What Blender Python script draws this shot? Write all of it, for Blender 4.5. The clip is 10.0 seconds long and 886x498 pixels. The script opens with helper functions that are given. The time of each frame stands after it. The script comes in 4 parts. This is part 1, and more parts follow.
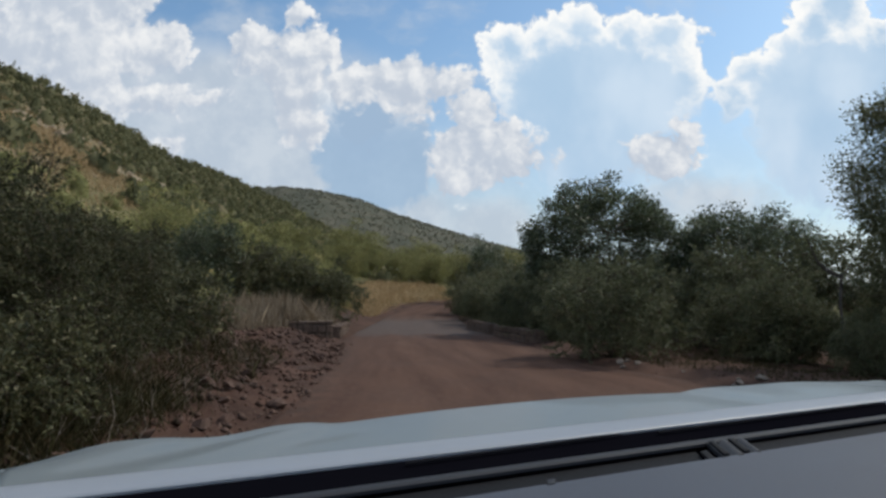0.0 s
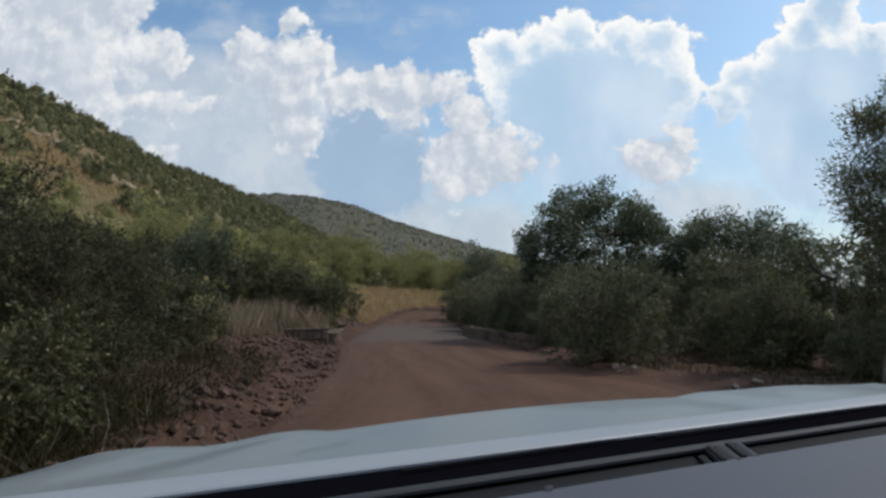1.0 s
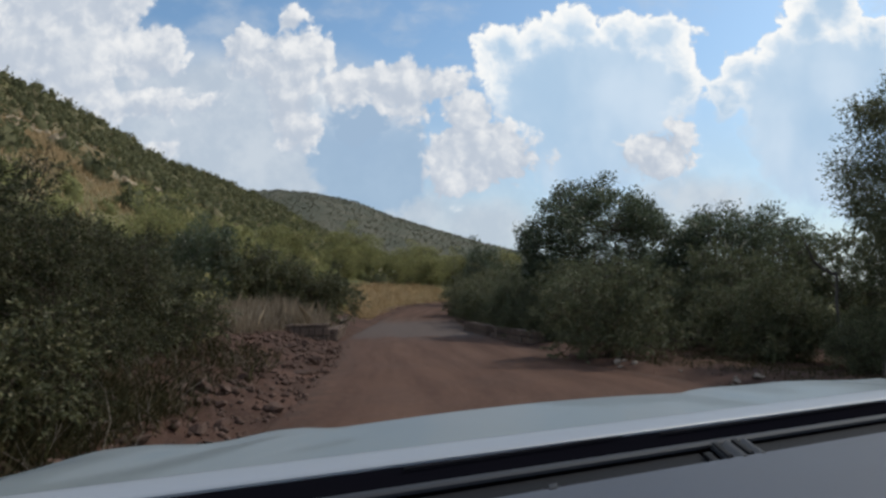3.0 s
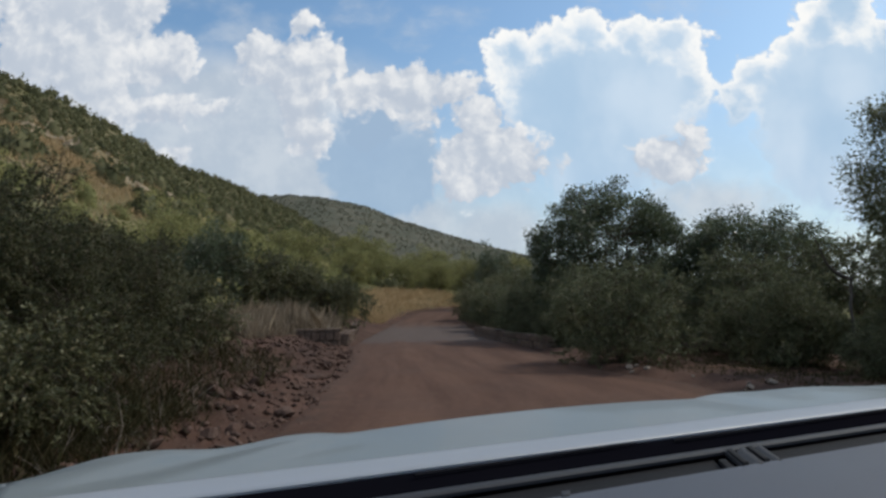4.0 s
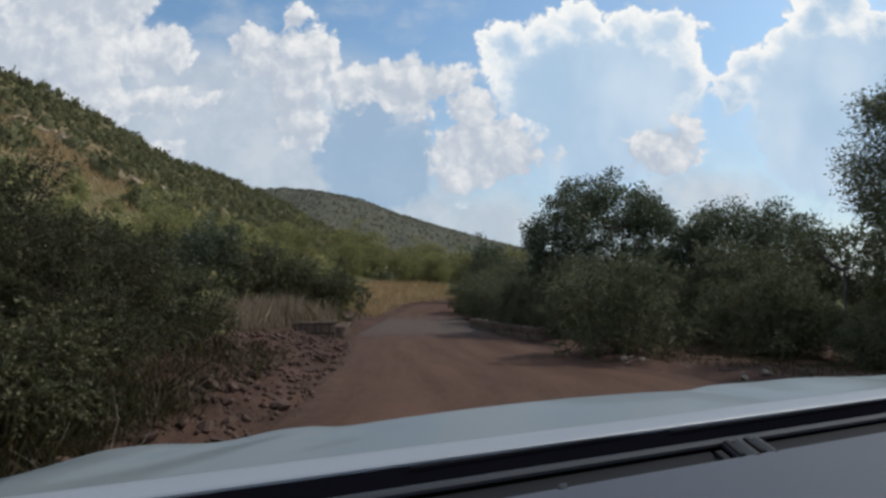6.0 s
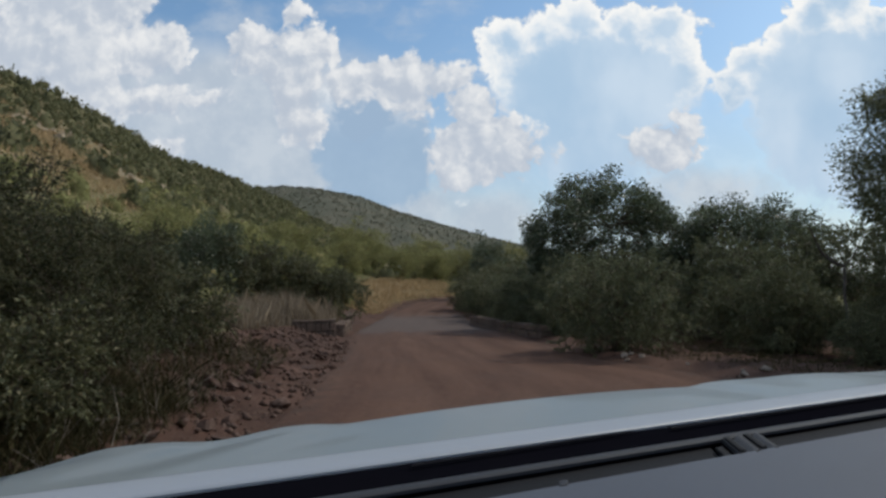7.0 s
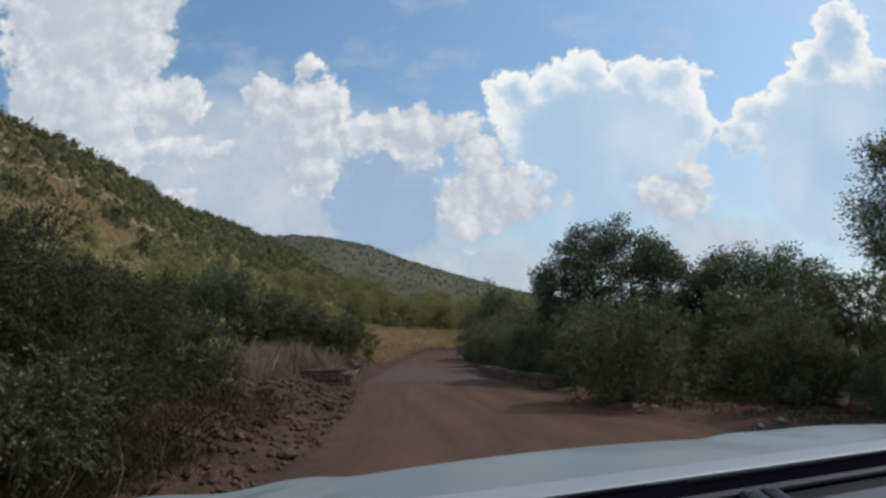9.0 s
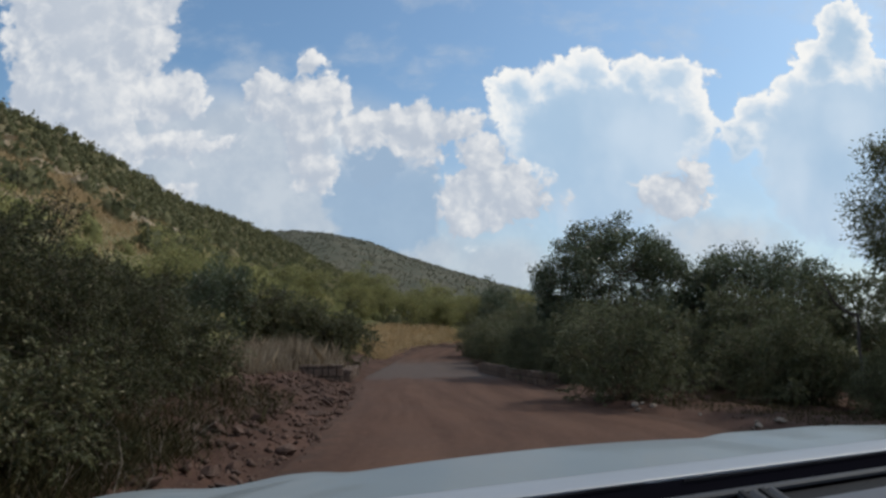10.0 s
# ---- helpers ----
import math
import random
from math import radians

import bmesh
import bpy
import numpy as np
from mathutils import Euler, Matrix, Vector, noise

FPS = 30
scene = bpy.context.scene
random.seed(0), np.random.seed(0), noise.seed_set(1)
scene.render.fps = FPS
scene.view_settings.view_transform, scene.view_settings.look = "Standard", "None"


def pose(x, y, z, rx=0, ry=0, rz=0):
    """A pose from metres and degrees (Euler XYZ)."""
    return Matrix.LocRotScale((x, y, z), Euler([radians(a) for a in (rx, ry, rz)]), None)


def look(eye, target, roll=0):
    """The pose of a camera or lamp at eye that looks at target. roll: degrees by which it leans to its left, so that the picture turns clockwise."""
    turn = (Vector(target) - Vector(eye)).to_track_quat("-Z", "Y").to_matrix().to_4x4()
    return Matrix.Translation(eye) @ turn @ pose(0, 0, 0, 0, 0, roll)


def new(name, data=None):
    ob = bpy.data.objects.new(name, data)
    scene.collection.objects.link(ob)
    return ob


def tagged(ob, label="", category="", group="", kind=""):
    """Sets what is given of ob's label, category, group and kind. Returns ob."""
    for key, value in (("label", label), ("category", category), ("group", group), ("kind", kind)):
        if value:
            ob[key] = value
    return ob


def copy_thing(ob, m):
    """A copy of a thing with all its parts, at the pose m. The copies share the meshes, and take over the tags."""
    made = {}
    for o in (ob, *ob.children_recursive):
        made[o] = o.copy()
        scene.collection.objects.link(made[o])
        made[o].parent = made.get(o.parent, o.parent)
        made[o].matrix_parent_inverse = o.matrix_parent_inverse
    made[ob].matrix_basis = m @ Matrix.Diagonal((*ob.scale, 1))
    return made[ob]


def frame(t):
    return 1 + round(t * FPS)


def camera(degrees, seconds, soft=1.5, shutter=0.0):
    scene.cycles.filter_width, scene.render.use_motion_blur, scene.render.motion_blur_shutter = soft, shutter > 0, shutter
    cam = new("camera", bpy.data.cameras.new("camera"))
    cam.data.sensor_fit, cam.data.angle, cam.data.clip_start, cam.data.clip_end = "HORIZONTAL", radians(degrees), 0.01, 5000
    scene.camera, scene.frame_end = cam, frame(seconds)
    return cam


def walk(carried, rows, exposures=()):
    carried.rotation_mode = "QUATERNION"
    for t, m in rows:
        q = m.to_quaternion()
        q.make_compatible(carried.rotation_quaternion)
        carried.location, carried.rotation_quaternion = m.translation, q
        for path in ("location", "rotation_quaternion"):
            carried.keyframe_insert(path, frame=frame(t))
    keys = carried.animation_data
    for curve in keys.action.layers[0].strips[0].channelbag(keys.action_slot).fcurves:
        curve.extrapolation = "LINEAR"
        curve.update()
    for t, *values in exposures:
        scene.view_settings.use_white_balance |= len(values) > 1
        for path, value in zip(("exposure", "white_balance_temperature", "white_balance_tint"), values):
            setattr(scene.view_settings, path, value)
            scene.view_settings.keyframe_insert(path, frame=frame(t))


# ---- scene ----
cam = camera(65.6, 10.0, soft=2.8)
# Travel shrunk to 3 cm so the standing car keeps its place in view.
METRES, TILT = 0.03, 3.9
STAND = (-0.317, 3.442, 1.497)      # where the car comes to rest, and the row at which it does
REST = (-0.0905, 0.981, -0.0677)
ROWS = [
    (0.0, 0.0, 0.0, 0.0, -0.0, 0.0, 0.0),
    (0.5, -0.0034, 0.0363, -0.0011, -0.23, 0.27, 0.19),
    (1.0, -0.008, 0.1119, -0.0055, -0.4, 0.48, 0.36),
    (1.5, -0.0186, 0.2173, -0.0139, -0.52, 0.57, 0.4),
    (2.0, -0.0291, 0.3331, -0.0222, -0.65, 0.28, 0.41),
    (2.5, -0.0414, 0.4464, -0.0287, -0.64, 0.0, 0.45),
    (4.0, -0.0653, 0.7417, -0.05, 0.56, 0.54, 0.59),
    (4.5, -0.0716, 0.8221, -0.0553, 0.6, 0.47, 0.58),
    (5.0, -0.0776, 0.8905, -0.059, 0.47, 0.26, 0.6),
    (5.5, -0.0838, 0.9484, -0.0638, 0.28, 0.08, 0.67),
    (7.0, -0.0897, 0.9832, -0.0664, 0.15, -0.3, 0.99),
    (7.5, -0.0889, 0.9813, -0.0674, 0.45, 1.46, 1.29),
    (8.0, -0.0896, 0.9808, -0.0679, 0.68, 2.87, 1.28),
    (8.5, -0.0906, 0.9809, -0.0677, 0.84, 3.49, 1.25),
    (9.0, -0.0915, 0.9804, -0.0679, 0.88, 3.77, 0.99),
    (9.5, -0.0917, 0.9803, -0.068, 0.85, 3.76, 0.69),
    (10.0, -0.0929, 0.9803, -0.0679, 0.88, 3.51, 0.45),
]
EXPOSURE = [(0.0, 0.03), (4.0, 0.0), (7.0, -0.05), (10.0, -0.07)]
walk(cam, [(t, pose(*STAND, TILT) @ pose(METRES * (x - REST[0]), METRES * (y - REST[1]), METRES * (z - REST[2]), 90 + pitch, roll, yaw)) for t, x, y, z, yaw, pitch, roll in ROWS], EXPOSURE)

# ---- light: afternoon sun ahead to the right, behind tall clouds ----
SUN_AZ, SUN_EL = 62.0, 46.0      # degrees right of the road's way, above the horizon
SUN_POWER, SKY_POWER, CLOUD_POWER = 2.2, 0.13, 0.9
sun_data = bpy.data.lights.new("sun", "SUN")
sun_data.energy, sun_data.angle, sun_data.color = SUN_POWER, radians(2.0), (1.0, 0.93, 0.82)
sun = new("sun", sun_data)
sun_way = Vector((math.sin(radians(SUN_AZ)) * math.cos(radians(SUN_EL)), math.cos(radians(SUN_AZ)) * math.cos(radians(SUN_EL)), math.sin(radians(SUN_EL))))
sun.matrix_world = look(sun_way * 60, (0, 0, 0))


class Nodes:
    """A small builder of shader nodes: every call gives an output socket."""

    def __init__(self, tree):
        self.tree = tree
        tree.nodes.clear()

    def put(self, socket, value):
        if isinstance(value, bpy.types.NodeSocket):
            self.tree.links.new(value, socket)
        else:
            socket.default_value = value

    def add(self, kind, inputs=None, out=0, operation="", feature="", attribute_name=""):
        n = self.tree.nodes.new(kind)
        if operation:
            n.operation = operation
        if feature:
            n.feature = feature
        if attribute_name:
            n.attribute_name = attribute_name
        for k, v in (inputs or {}).items():
            self.put(n.inputs[k], v)
        return n.outputs[out] if len(n.outputs) else None

    def math(self, op, a, b=0.0, c=0.0):
        return self.add("ShaderNodeMath", {0: a, 1: b, 2: c}, operation=op)

    def vec(self, op, a, b=(0, 0, 0)):
        return self.add("ShaderNodeVectorMath", {0: a, 1: b}, operation=op)

    def noise(self, vector, scale, detail=4.0, rough=0.55, distortion=0.0):
        return self.add("ShaderNodeTexNoise", {"Vector": vector, "Scale": scale, "Detail": detail, "Roughness": rough, "Distortion": distortion})

    def ramp(self, value, lo, hi, a=0.0, b=1.0):
        if isinstance(hi, float) and lo > hi:
            lo, hi, a, b = hi, lo, b, a
        n = self.tree.nodes.new("ShaderNodeMapRange")
        n.interpolation_type = "SMOOTHSTEP"
        for i, v in enumerate((value, lo, hi, a, b)):
            self.put(n.inputs[i], v)
        return n.outputs[0]

    def mix(self, f, a, b, blend="MIX"):
        n = self.tree.nodes.new("ShaderNodeMix")
        n.data_type, n.blend_type = "RGBA", blend
        self.put(n.inputs[0], f)
        self.put(n.inputs[6], a)
        self.put(n.inputs[7], b)
        return n.outputs[2]


def col(r, g, b):
    return (r, g, b, 1.0)


# Sky with tall cumulus. Each cloud body: across and up as tangents from the road's way, half width, half height.
WHITE_BODIES = [(-0.554, 0.559, 0.13, 0.082), (-0.56, 0.469, 0.121, 0.058), (-0.487, 0.463, 0.05, 0.043), (-0.618, 0.391, 0.053, 0.049), (-0.54, 0.372, 0.056, 0.062),
(-0.517, 0.306, 0.041, 0.031), (-0.634, 0.352, 0.038, 0.03), (-0.442, 0.378, 0.061, 0.03), (-0.42, 0.303, 0.053, 0.019), (-0.369, 0.294, 0.044, 0.009),
(-0.477, 0.297, 0.027, 0.017), (-0.281, 0.376, 0.041, 0.025), (-0.208, 0.368, 0.051, 0.028), (-0.238, 0.345, 0.035, 0.028), (-0.217, 0.298, 0.03, 0.04),
(-0.16, 0.36, 0.02, 0.017), (-0.204, 0.259, 0.027, 0.019), (-0.215, 0.419, 0.017, 0.012), (-0.201, 0.398, 0.008, 0.008), (-0.124, 0.322, 0.042, 0.024),
(-0.056, 0.323, 0.057, 0.026), (0.003, 0.318, 0.038, 0.017), (-0.044, 0.294, 0.027, 0.021), (0.044, 0.282, 0.034, 0.019), (0.066, 0.219, 0.077, 0.034),
(0.021, 0.196, 0.042, 0.029), (0.117, 0.207, 0.028, 0.019), (-0.41, 0.222, 0.035, 0.015), (0.325, 0.213, 0.046, 0.025), (0.356, 0.246, 0.023, 0.02),
(0.076, 0.242, 0.058, 0.02)]
BACKLIT_BODIES = [(0.101, 0.371, 0.044, 0.033), (0.148, 0.38, 0.042, 0.03), (0.208, 0.401, 0.047, 0.03), (0.275, 0.381, 0.051, 0.035), (0.325, 0.38, 0.051, 0.037),
(0.229, 0.3, 0.155, 0.091), (0.351, 0.314, 0.035, 0.087), (0.385, 0.396, 0.013, 0.009), (0.225, 0.206, 0.158, 0.059), (0.592, 0.448, 0.041, 0.053),
(0.554, 0.396, 0.038, 0.044), (0.518, 0.362, 0.038, 0.035), (0.457, 0.329, 0.033, 0.031), (0.43, 0.295, 0.033, 0.036), (0.579, 0.274, 0.133, 0.112),
(0.651, 0.35, 0.05, 0.061), (0.563, 0.182, 0.14, 0.051), (0.426, 0.24, 0.012, 0.014), (-0.112, 0.274, 0.076, 0.06)]
VEILS = [(-0.301, 0.262, 0.219, 0.095), (-0.41, 0.205, 0.184, 0.06), (-0.06, 0.121, 0.091, 0.042), (0.064, 0.101, 0.074, 0.042), (0.379, 0.144, 0.123, 0.033),
(-0.446, 0.326, 0.102, 0.052), (-0.192, 0.183, 0.133, 0.051)]
SHADE_BODIES = [(-0.108, 0.24, 0.077, 0.067), (-0.083, 0.205, 0.067, 0.047)]


def make_sky():
    world = bpy.data.worlds.new("sky")
    scene.world = world
    world.use_nodes = True
    n = Nodes(world.node_tree)
    way = n.add("ShaderNodeTexCoord", out=0)
    parts = world.node_tree.nodes.new("ShaderNodeSeparateXYZ")
    n.put(parts.inputs[0], way)
    ahead = n.math("MAXIMUM", parts.outputs[1], 0.02)
    u = n.math("DIVIDE", parts.outputs[0], ahead)
    w = n.math("DIVIDE", parts.outputs[2], ahead)
    flat = n.add("ShaderNodeCombineXYZ", {0: u, 1: w, 2: 0.0})
    # billows: the cloud edge is pushed about by noise at three sizes
    push = n.add("ShaderNodeTexNoise", {"Vector": flat, "Scale": 11.0, "Detail": 6.0, "Roughness": 0.62}, out=1)
    push = n.vec("SUBTRACT", push, (0.5, 0.5, 0.5))
    push = n.add("ShaderNodeVectorMath", {0: push, 3: 0.042}, operation="SCALE")
    bent = n.vec("ADD", flat, push)
    bent = n.vec("MULTIPLY", bent, (1, 1, 0))

    def field(bodies, soft, at):
        """How deep inside the bodies: crisp above, trailing off below."""
        total = None
        for x, y, rx, ry in bodies:
            q = n.vec("SUBTRACT", at, (x, y, 0))
            q = n.vec("MULTIPLY", q, (1 / rx, 1 / ry, 0))
            q = n.vec("MAXIMUM", q, n.vec("MULTIPLY", q, (1.0, 0.62, 0)))
            length = n.add("ShaderNodeVectorMath", {0: q}, out=1, operation="LENGTH")
            d = n.math("MULTIPLY", n.math("SUBTRACT", 1.14, length), min(rx, ry) / 0.06)
            total = d if total is None else n.math("SMOOTH_MAX", total, d, soft)
        return total

    def lumps_of(at):
        billow = n.add("ShaderNodeTexVoronoi", {"Vector": at, "Scale": 24.0, "Detail": 2.0, "Roughness": 0.6}, feature="SMOOTH_F1")
        curls = n.add("ShaderNodeTexVoronoi", {"Vector": at, "Scale": 62.0, "Detail": 2.0, "Roughness": 0.55}, feature="SMOOTH_F1")
        fluff = n.noise(at, 34.0, 8.0, 0.64)
        return n.math("SUBTRACT", n.math("ADD", n.math("MULTIPLY", fluff, 0.62), 0.21), n.math("ADD", n.math("MULTIPLY", billow, 0.30), n.math("MULTIPLY", curls, 0.17)))

    lumps = lumps_of(bent)
    sunward = n.vec("ADD", bent, (0.014, 0.018, 0))
    lumps_sunward = lumps_of(sunward)
    white = n.math("ADD", field(WHITE_BODIES, 0.15, bent), lumps)
    white_sunward = n.math("ADD", field(WHITE_BODIES, 0.15, sunward), lumps_sunward)
    backlit = n.math("ADD", field(BACKLIT_BODIES, 0.12, bent), lumps)
    shade = n.math("ADD", field(SHADE_BODIES, 0.2, bent), n.math("MULTIPLY", lumps, 0.6))
    veil = field(VEILS, 0.3, bent)
    # the rest of the sky, beside and behind: broken cloud of the same kind
    rest = n.noise(way, 3.0, 7.0, 0.6)
    rest = n.ramp(rest, 0.47, 0.56)
    beyond = n.math("MAXIMUM", n.ramp(n.math("ABSOLUTE", u), 0.75, 1.0), n.ramp(w, 0.52, 0.75))
    beyond = n.math("MAXIMUM", beyond, n.ramp(parts.outputs[1], 0.25, 0.1))
    rest = n.math("MULTIPLY", rest, beyond)
    inside = n.math("SUBTRACT", 1.0, beyond)
    m_white = n.math("MULTIPLY", n.ramp(white, 0.04, 0.22), inside)
    low_edge = n.ramp(w, 0.34, 0.22)
    m_back = n.math("MULTIPLY", n.ramp(n.math("SUBTRACT", backlit, n.math("MULTIPLY", low_edge, 0.15)), 0.05, n.math("ADD", n.math("MULTIPLY", low_edge, 0.5), 0.22)), inside)
    m_veil = n.math("MULTIPLY", n.math("MULTIPLY", n.ramp(veil, -0.7, 0.5), 0.92), inside)
    haze = n.math("MULTIPLY", n.ramp(w, 0.42, 0.06), 0.62)
    m_veil = n.math("MAXIMUM", m_veil, haze)
    soft = n.noise(flat, 16.0, 5.0, 0.6)
    # billows turned to the sun are white, the sides and hollows turned from it grey
    facing = n.math("ADD", n.math("MULTIPLY", n.math("SUBTRACT", white, white_sunward), 0.55), n.math("MULTIPLY", n.math("SUBTRACT", lumps, lumps_sunward), 1.05))
    broad = n.noise(bent, 9.0, 3.0, 0.5)
    lit = n.ramp(n.math("ADD", facing, n.math("MULTIPLY", n.math("SUBTRACT", broad, 0.5), 0.9)), -0.30, 0.66)
    white_col = n.mix(lit, col(0.56, 0.63, 0.735), col(1.0, 1.005, 1.005))
    deep = n.math("MULTIPLY", n.ramp(n.math("ADD", white, n.math("MULTIPLY", soft, 0.8)), 0.6, 1.6), 0.55)
    white_col = n.mix(deep, white_col, col(0.66, 0.72, 0.80))
    shaded = n.math("MAXIMUM", n.ramp(n.math("ADD", backlit, n.math("MULTIPLY", soft, 0.35)), 0.3, 0.95), low_edge)
    body = n.mix(n.ramp(n.math("ADD", u, n.math("MULTIPLY", soft, 0.12)), 0.02, 0.12), col(0.38, 0.52, 0.70), n.mix(n.ramp(n.noise(n.vec("MULTIPLY", flat, (1.0, 0.75, 1.0)), 7.0, 4.0, 0.5), 0.32, 0.70), col(0.47, 0.65, 0.85), col(0.66, 0.80, 0.95)))
    back_col = n.mix(shaded, col(1.08, 1.08, 1.06), body)
    colour = n.mix(n.ramp(soft, 0.4, 0.65), col(0.55, 0.63, 0.73), col(0.66, 0.725, 0.80))
    m_shade = n.math("MULTIPLY", n.math("MULTIPLY", n.ramp(shade, 0.0, 0.2), 0.92), inside)
    colour = n.mix(m_shade, colour, n.mix(soft, col(0.33, 0.47, 0.65), col(0.43, 0.58, 0.76)))
    colour = n.mix(m_back, colour, back_col)
    colour = n.mix(m_white, colour, white_col)
    colour = n.mix(rest, colour, col(0.8, 0.83, 0.88))
    wisps = n.noise(n.vec("MULTIPLY", n.vec("ADD", flat, push), (5.0, 9.0, 1.0)), 1.0, 6.0, 0.6)
    m_veil = n.math("MAXIMUM", m_veil, n.math("MULTIPLY", n.ramp(wisps, 0.48, 0.72), 0.55))
    cover = n.math("MAXIMUM", n.math("MAXIMUM", m_white, m_back), n.math("MAXIMUM", n.math("MAXIMUM", m_veil, m_shade), rest))
    air = world.node_tree.nodes.new("ShaderNodeTexSky")
    air.sky_type, air.sun_disc, air.sun_elevation, air.sun_rotation, air.dust_density = "NISHITA", False, radians(SUN_EL), radians(SUN_AZ), 1.5
    blue = n.mix(1.0, air.outputs[0], col(0.80, 0.99, 1.06), "MULTIPLY")
    b0 = n.add("ShaderNodeBackground", {0: blue, 1: SKY_POWER})
    b1 = n.add("ShaderNodeBackground", {0: colour, 1: CLOUD_POWER})
    both = n.add("ShaderNodeMixShader", {0: cover, 1: b0, 2: b1})
    n.add("ShaderNodeOutputWorld", {0: both})


make_sky()


# ---- materials ----
def material(name):
    m = bpy.data.materials.new(name)
    m.use_nodes = True
    return m, Nodes(m.node_tree)


def finish(n, base, rough, bump=None, strength=0.4, distance=0.02, metal=0.0, spec=0.4, coat=0.0):
    inputs = {"Base Color": base, "Roughness": rough, "Metallic": metal, "Specular IOR Level": spec, "Coat Weight": coat}
    if bump is not None:
        inputs["Normal"] = n.add("ShaderNodeBump", {"Height": bump, "Strength": strength, "Distance": distance})
    shader = n.add("ShaderNodeBsdfPrincipled", inputs)
    n.add("ShaderNodeOutputMaterial", {0: shader})


def place_of(n):
    return n.add("ShaderNodeNewGeometry", out=0)


def attr(n, name):
    return n.add("ShaderNodeAttribute", out=2, attribute_name=name)


def make_road_mat():
    m, n = material("dirt_road")
    p = place_of(n)
    across, along = attr(n, "across"), attr(n, "along")
    track = n.add("ShaderNodeCombineXYZ", {0: n.math("MULTIPLY", across, 3.0), 1: n.math("MULTIPLY", along, 0.09), 2: 0.0})
    streak = n.noise(track, 1.6, 5.0, 0.6)
    broad, grain = n.noise(p, 0.5, 4.0), n.noise(p, 60.0, 3.0, 0.7)
    grit = n.add("ShaderNodeTexVoronoi", {"Vector": p, "Scale": 22.0})
    c = n.mix(n.ramp(streak, 0.35, 0.66), col(0.072, 0.036, 0.0235), col(0.120, 0.066, 0.044))
    c = n.mix(n.math("MULTIPLY", n.ramp(broad, 0.4, 0.7), 0.5), c, col(0.085, 0.050, 0.037))
    c = n.mix(n.math("MULTIPLY", n.ramp(grain, 0.45, 0.75), 0.35), c, col(0.15, 0.098, 0.074))
    pebbly = n.noise(p, 9.0, 5.0, 0.75)
    c = n.mix(n.math("MULTIPLY", n.ramp(pebbly, 0.52, 0.72), 0.55), c, col(0.18, 0.105, 0.072))
    c = n.mix(n.math("MULTIPLY", n.ramp(pebbly, 0.46, 0.30), 0.5), c, col(0.05, 0.026, 0.018))
    edge = n.ramp(n.math("ABSOLUTE", across), 0.72, 1.0)
    c = n.mix(n.math("MULTIPLY", edge, n.ramp(n.noise(p, 3.0), 0.35, 0.6)), c, col(0.065, 0.040, 0.030))
    worn = n.math("ADD", along, n.math("MULTIPLY", n.noise(p, 0.8, 4.0, 0.6), 9.0))
    slab = n.math("MULTIPLY", n.ramp(worn, 32.0, 35.5), n.ramp(worn, 54.0, 46.0))
    c = n.mix(n.math("MULTIPLY", slab, 0.75), c, n.mix(grain, col(0.082, 0.068, 0.062), col(0.125, 0.103, 0.092)))
    h = n.math("ADD", n.math("MULTIPLY", streak, 1.2), n.math("ADD", n.math("MULTIPLY", grain, 0.35), n.math("MULTIPLY", n.ramp(grit, 0.25, 0.0), 0.5)))
    c = n.mix(1.0, c, col(0.90, 0.90, 0.92), "MULTIPLY")
    finish(n, c, 0.95, h, 0.5, 0.02, spec=0.15)
    return m


def make_ground_mat():
    m, n = material("ground_soil")
    p = place_of(n)
    soil = attr(n, "soil")
    big, mid, fine = n.noise(p, 0.03, 5.0, 0.6), n.noise(p, 0.6, 5.0, 0.6), n.noise(p, 14.0, 4.0, 0.65)
    grass = n.mix(n.ramp(mid, 0.35, 0.65), col(0.088, 0.086, 0.034), col(0.14, 0.125, 0.053))
    grass = n.mix(n.ramp(big, 0.45, 0.62), grass, col(0.085, 0.088, 0.036))
    earth = n.mix(n.ramp(mid, 0.35, 0.65), col(0.045, 0.024, 0.017), col(0.085, 0.046, 0.033))
    earth = n.mix(n.math("MULTIPLY", n.ramp(fine, 0.5, 0.7), 0.6), earth, col(0.115, 0.075, 0.056))
    f = n.ramp(n.math("ADD", soil, n.math("MULTIPLY", n.math("SUBTRACT", mid, 0.5), 0.9)), 0.35, 0.65)
    c = n.mix(f, grass, earth)
    c = n.mix(n.math("MULTIPLY", attr(n, "golden"), n.ramp(fine, 0.3, 0.6, 0.6, 1.0)), c, col(0.25, 0.185, 0.11))
    # Aerial haze over the far hill, put into a greyer ground colour.
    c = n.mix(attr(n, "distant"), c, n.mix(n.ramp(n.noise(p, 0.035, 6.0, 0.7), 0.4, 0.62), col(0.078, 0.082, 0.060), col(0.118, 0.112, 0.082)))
    rock = n.math("MULTIPLY", n.ramp(n.noise(p, 0.09, 5.0, 0.65), 0.38, 0.54), attr(n, "stony"))
    c = n.mix(rock, c, n.mix(fine, col(0.17, 0.13, 0.085), col(0.32, 0.25, 0.17)))
    finish(n, c, 0.95, n.math("ADD", mid, n.math("MULTIPLY", fine, 0.6)), 0.7, 0.05, spec=0.15)
    return m


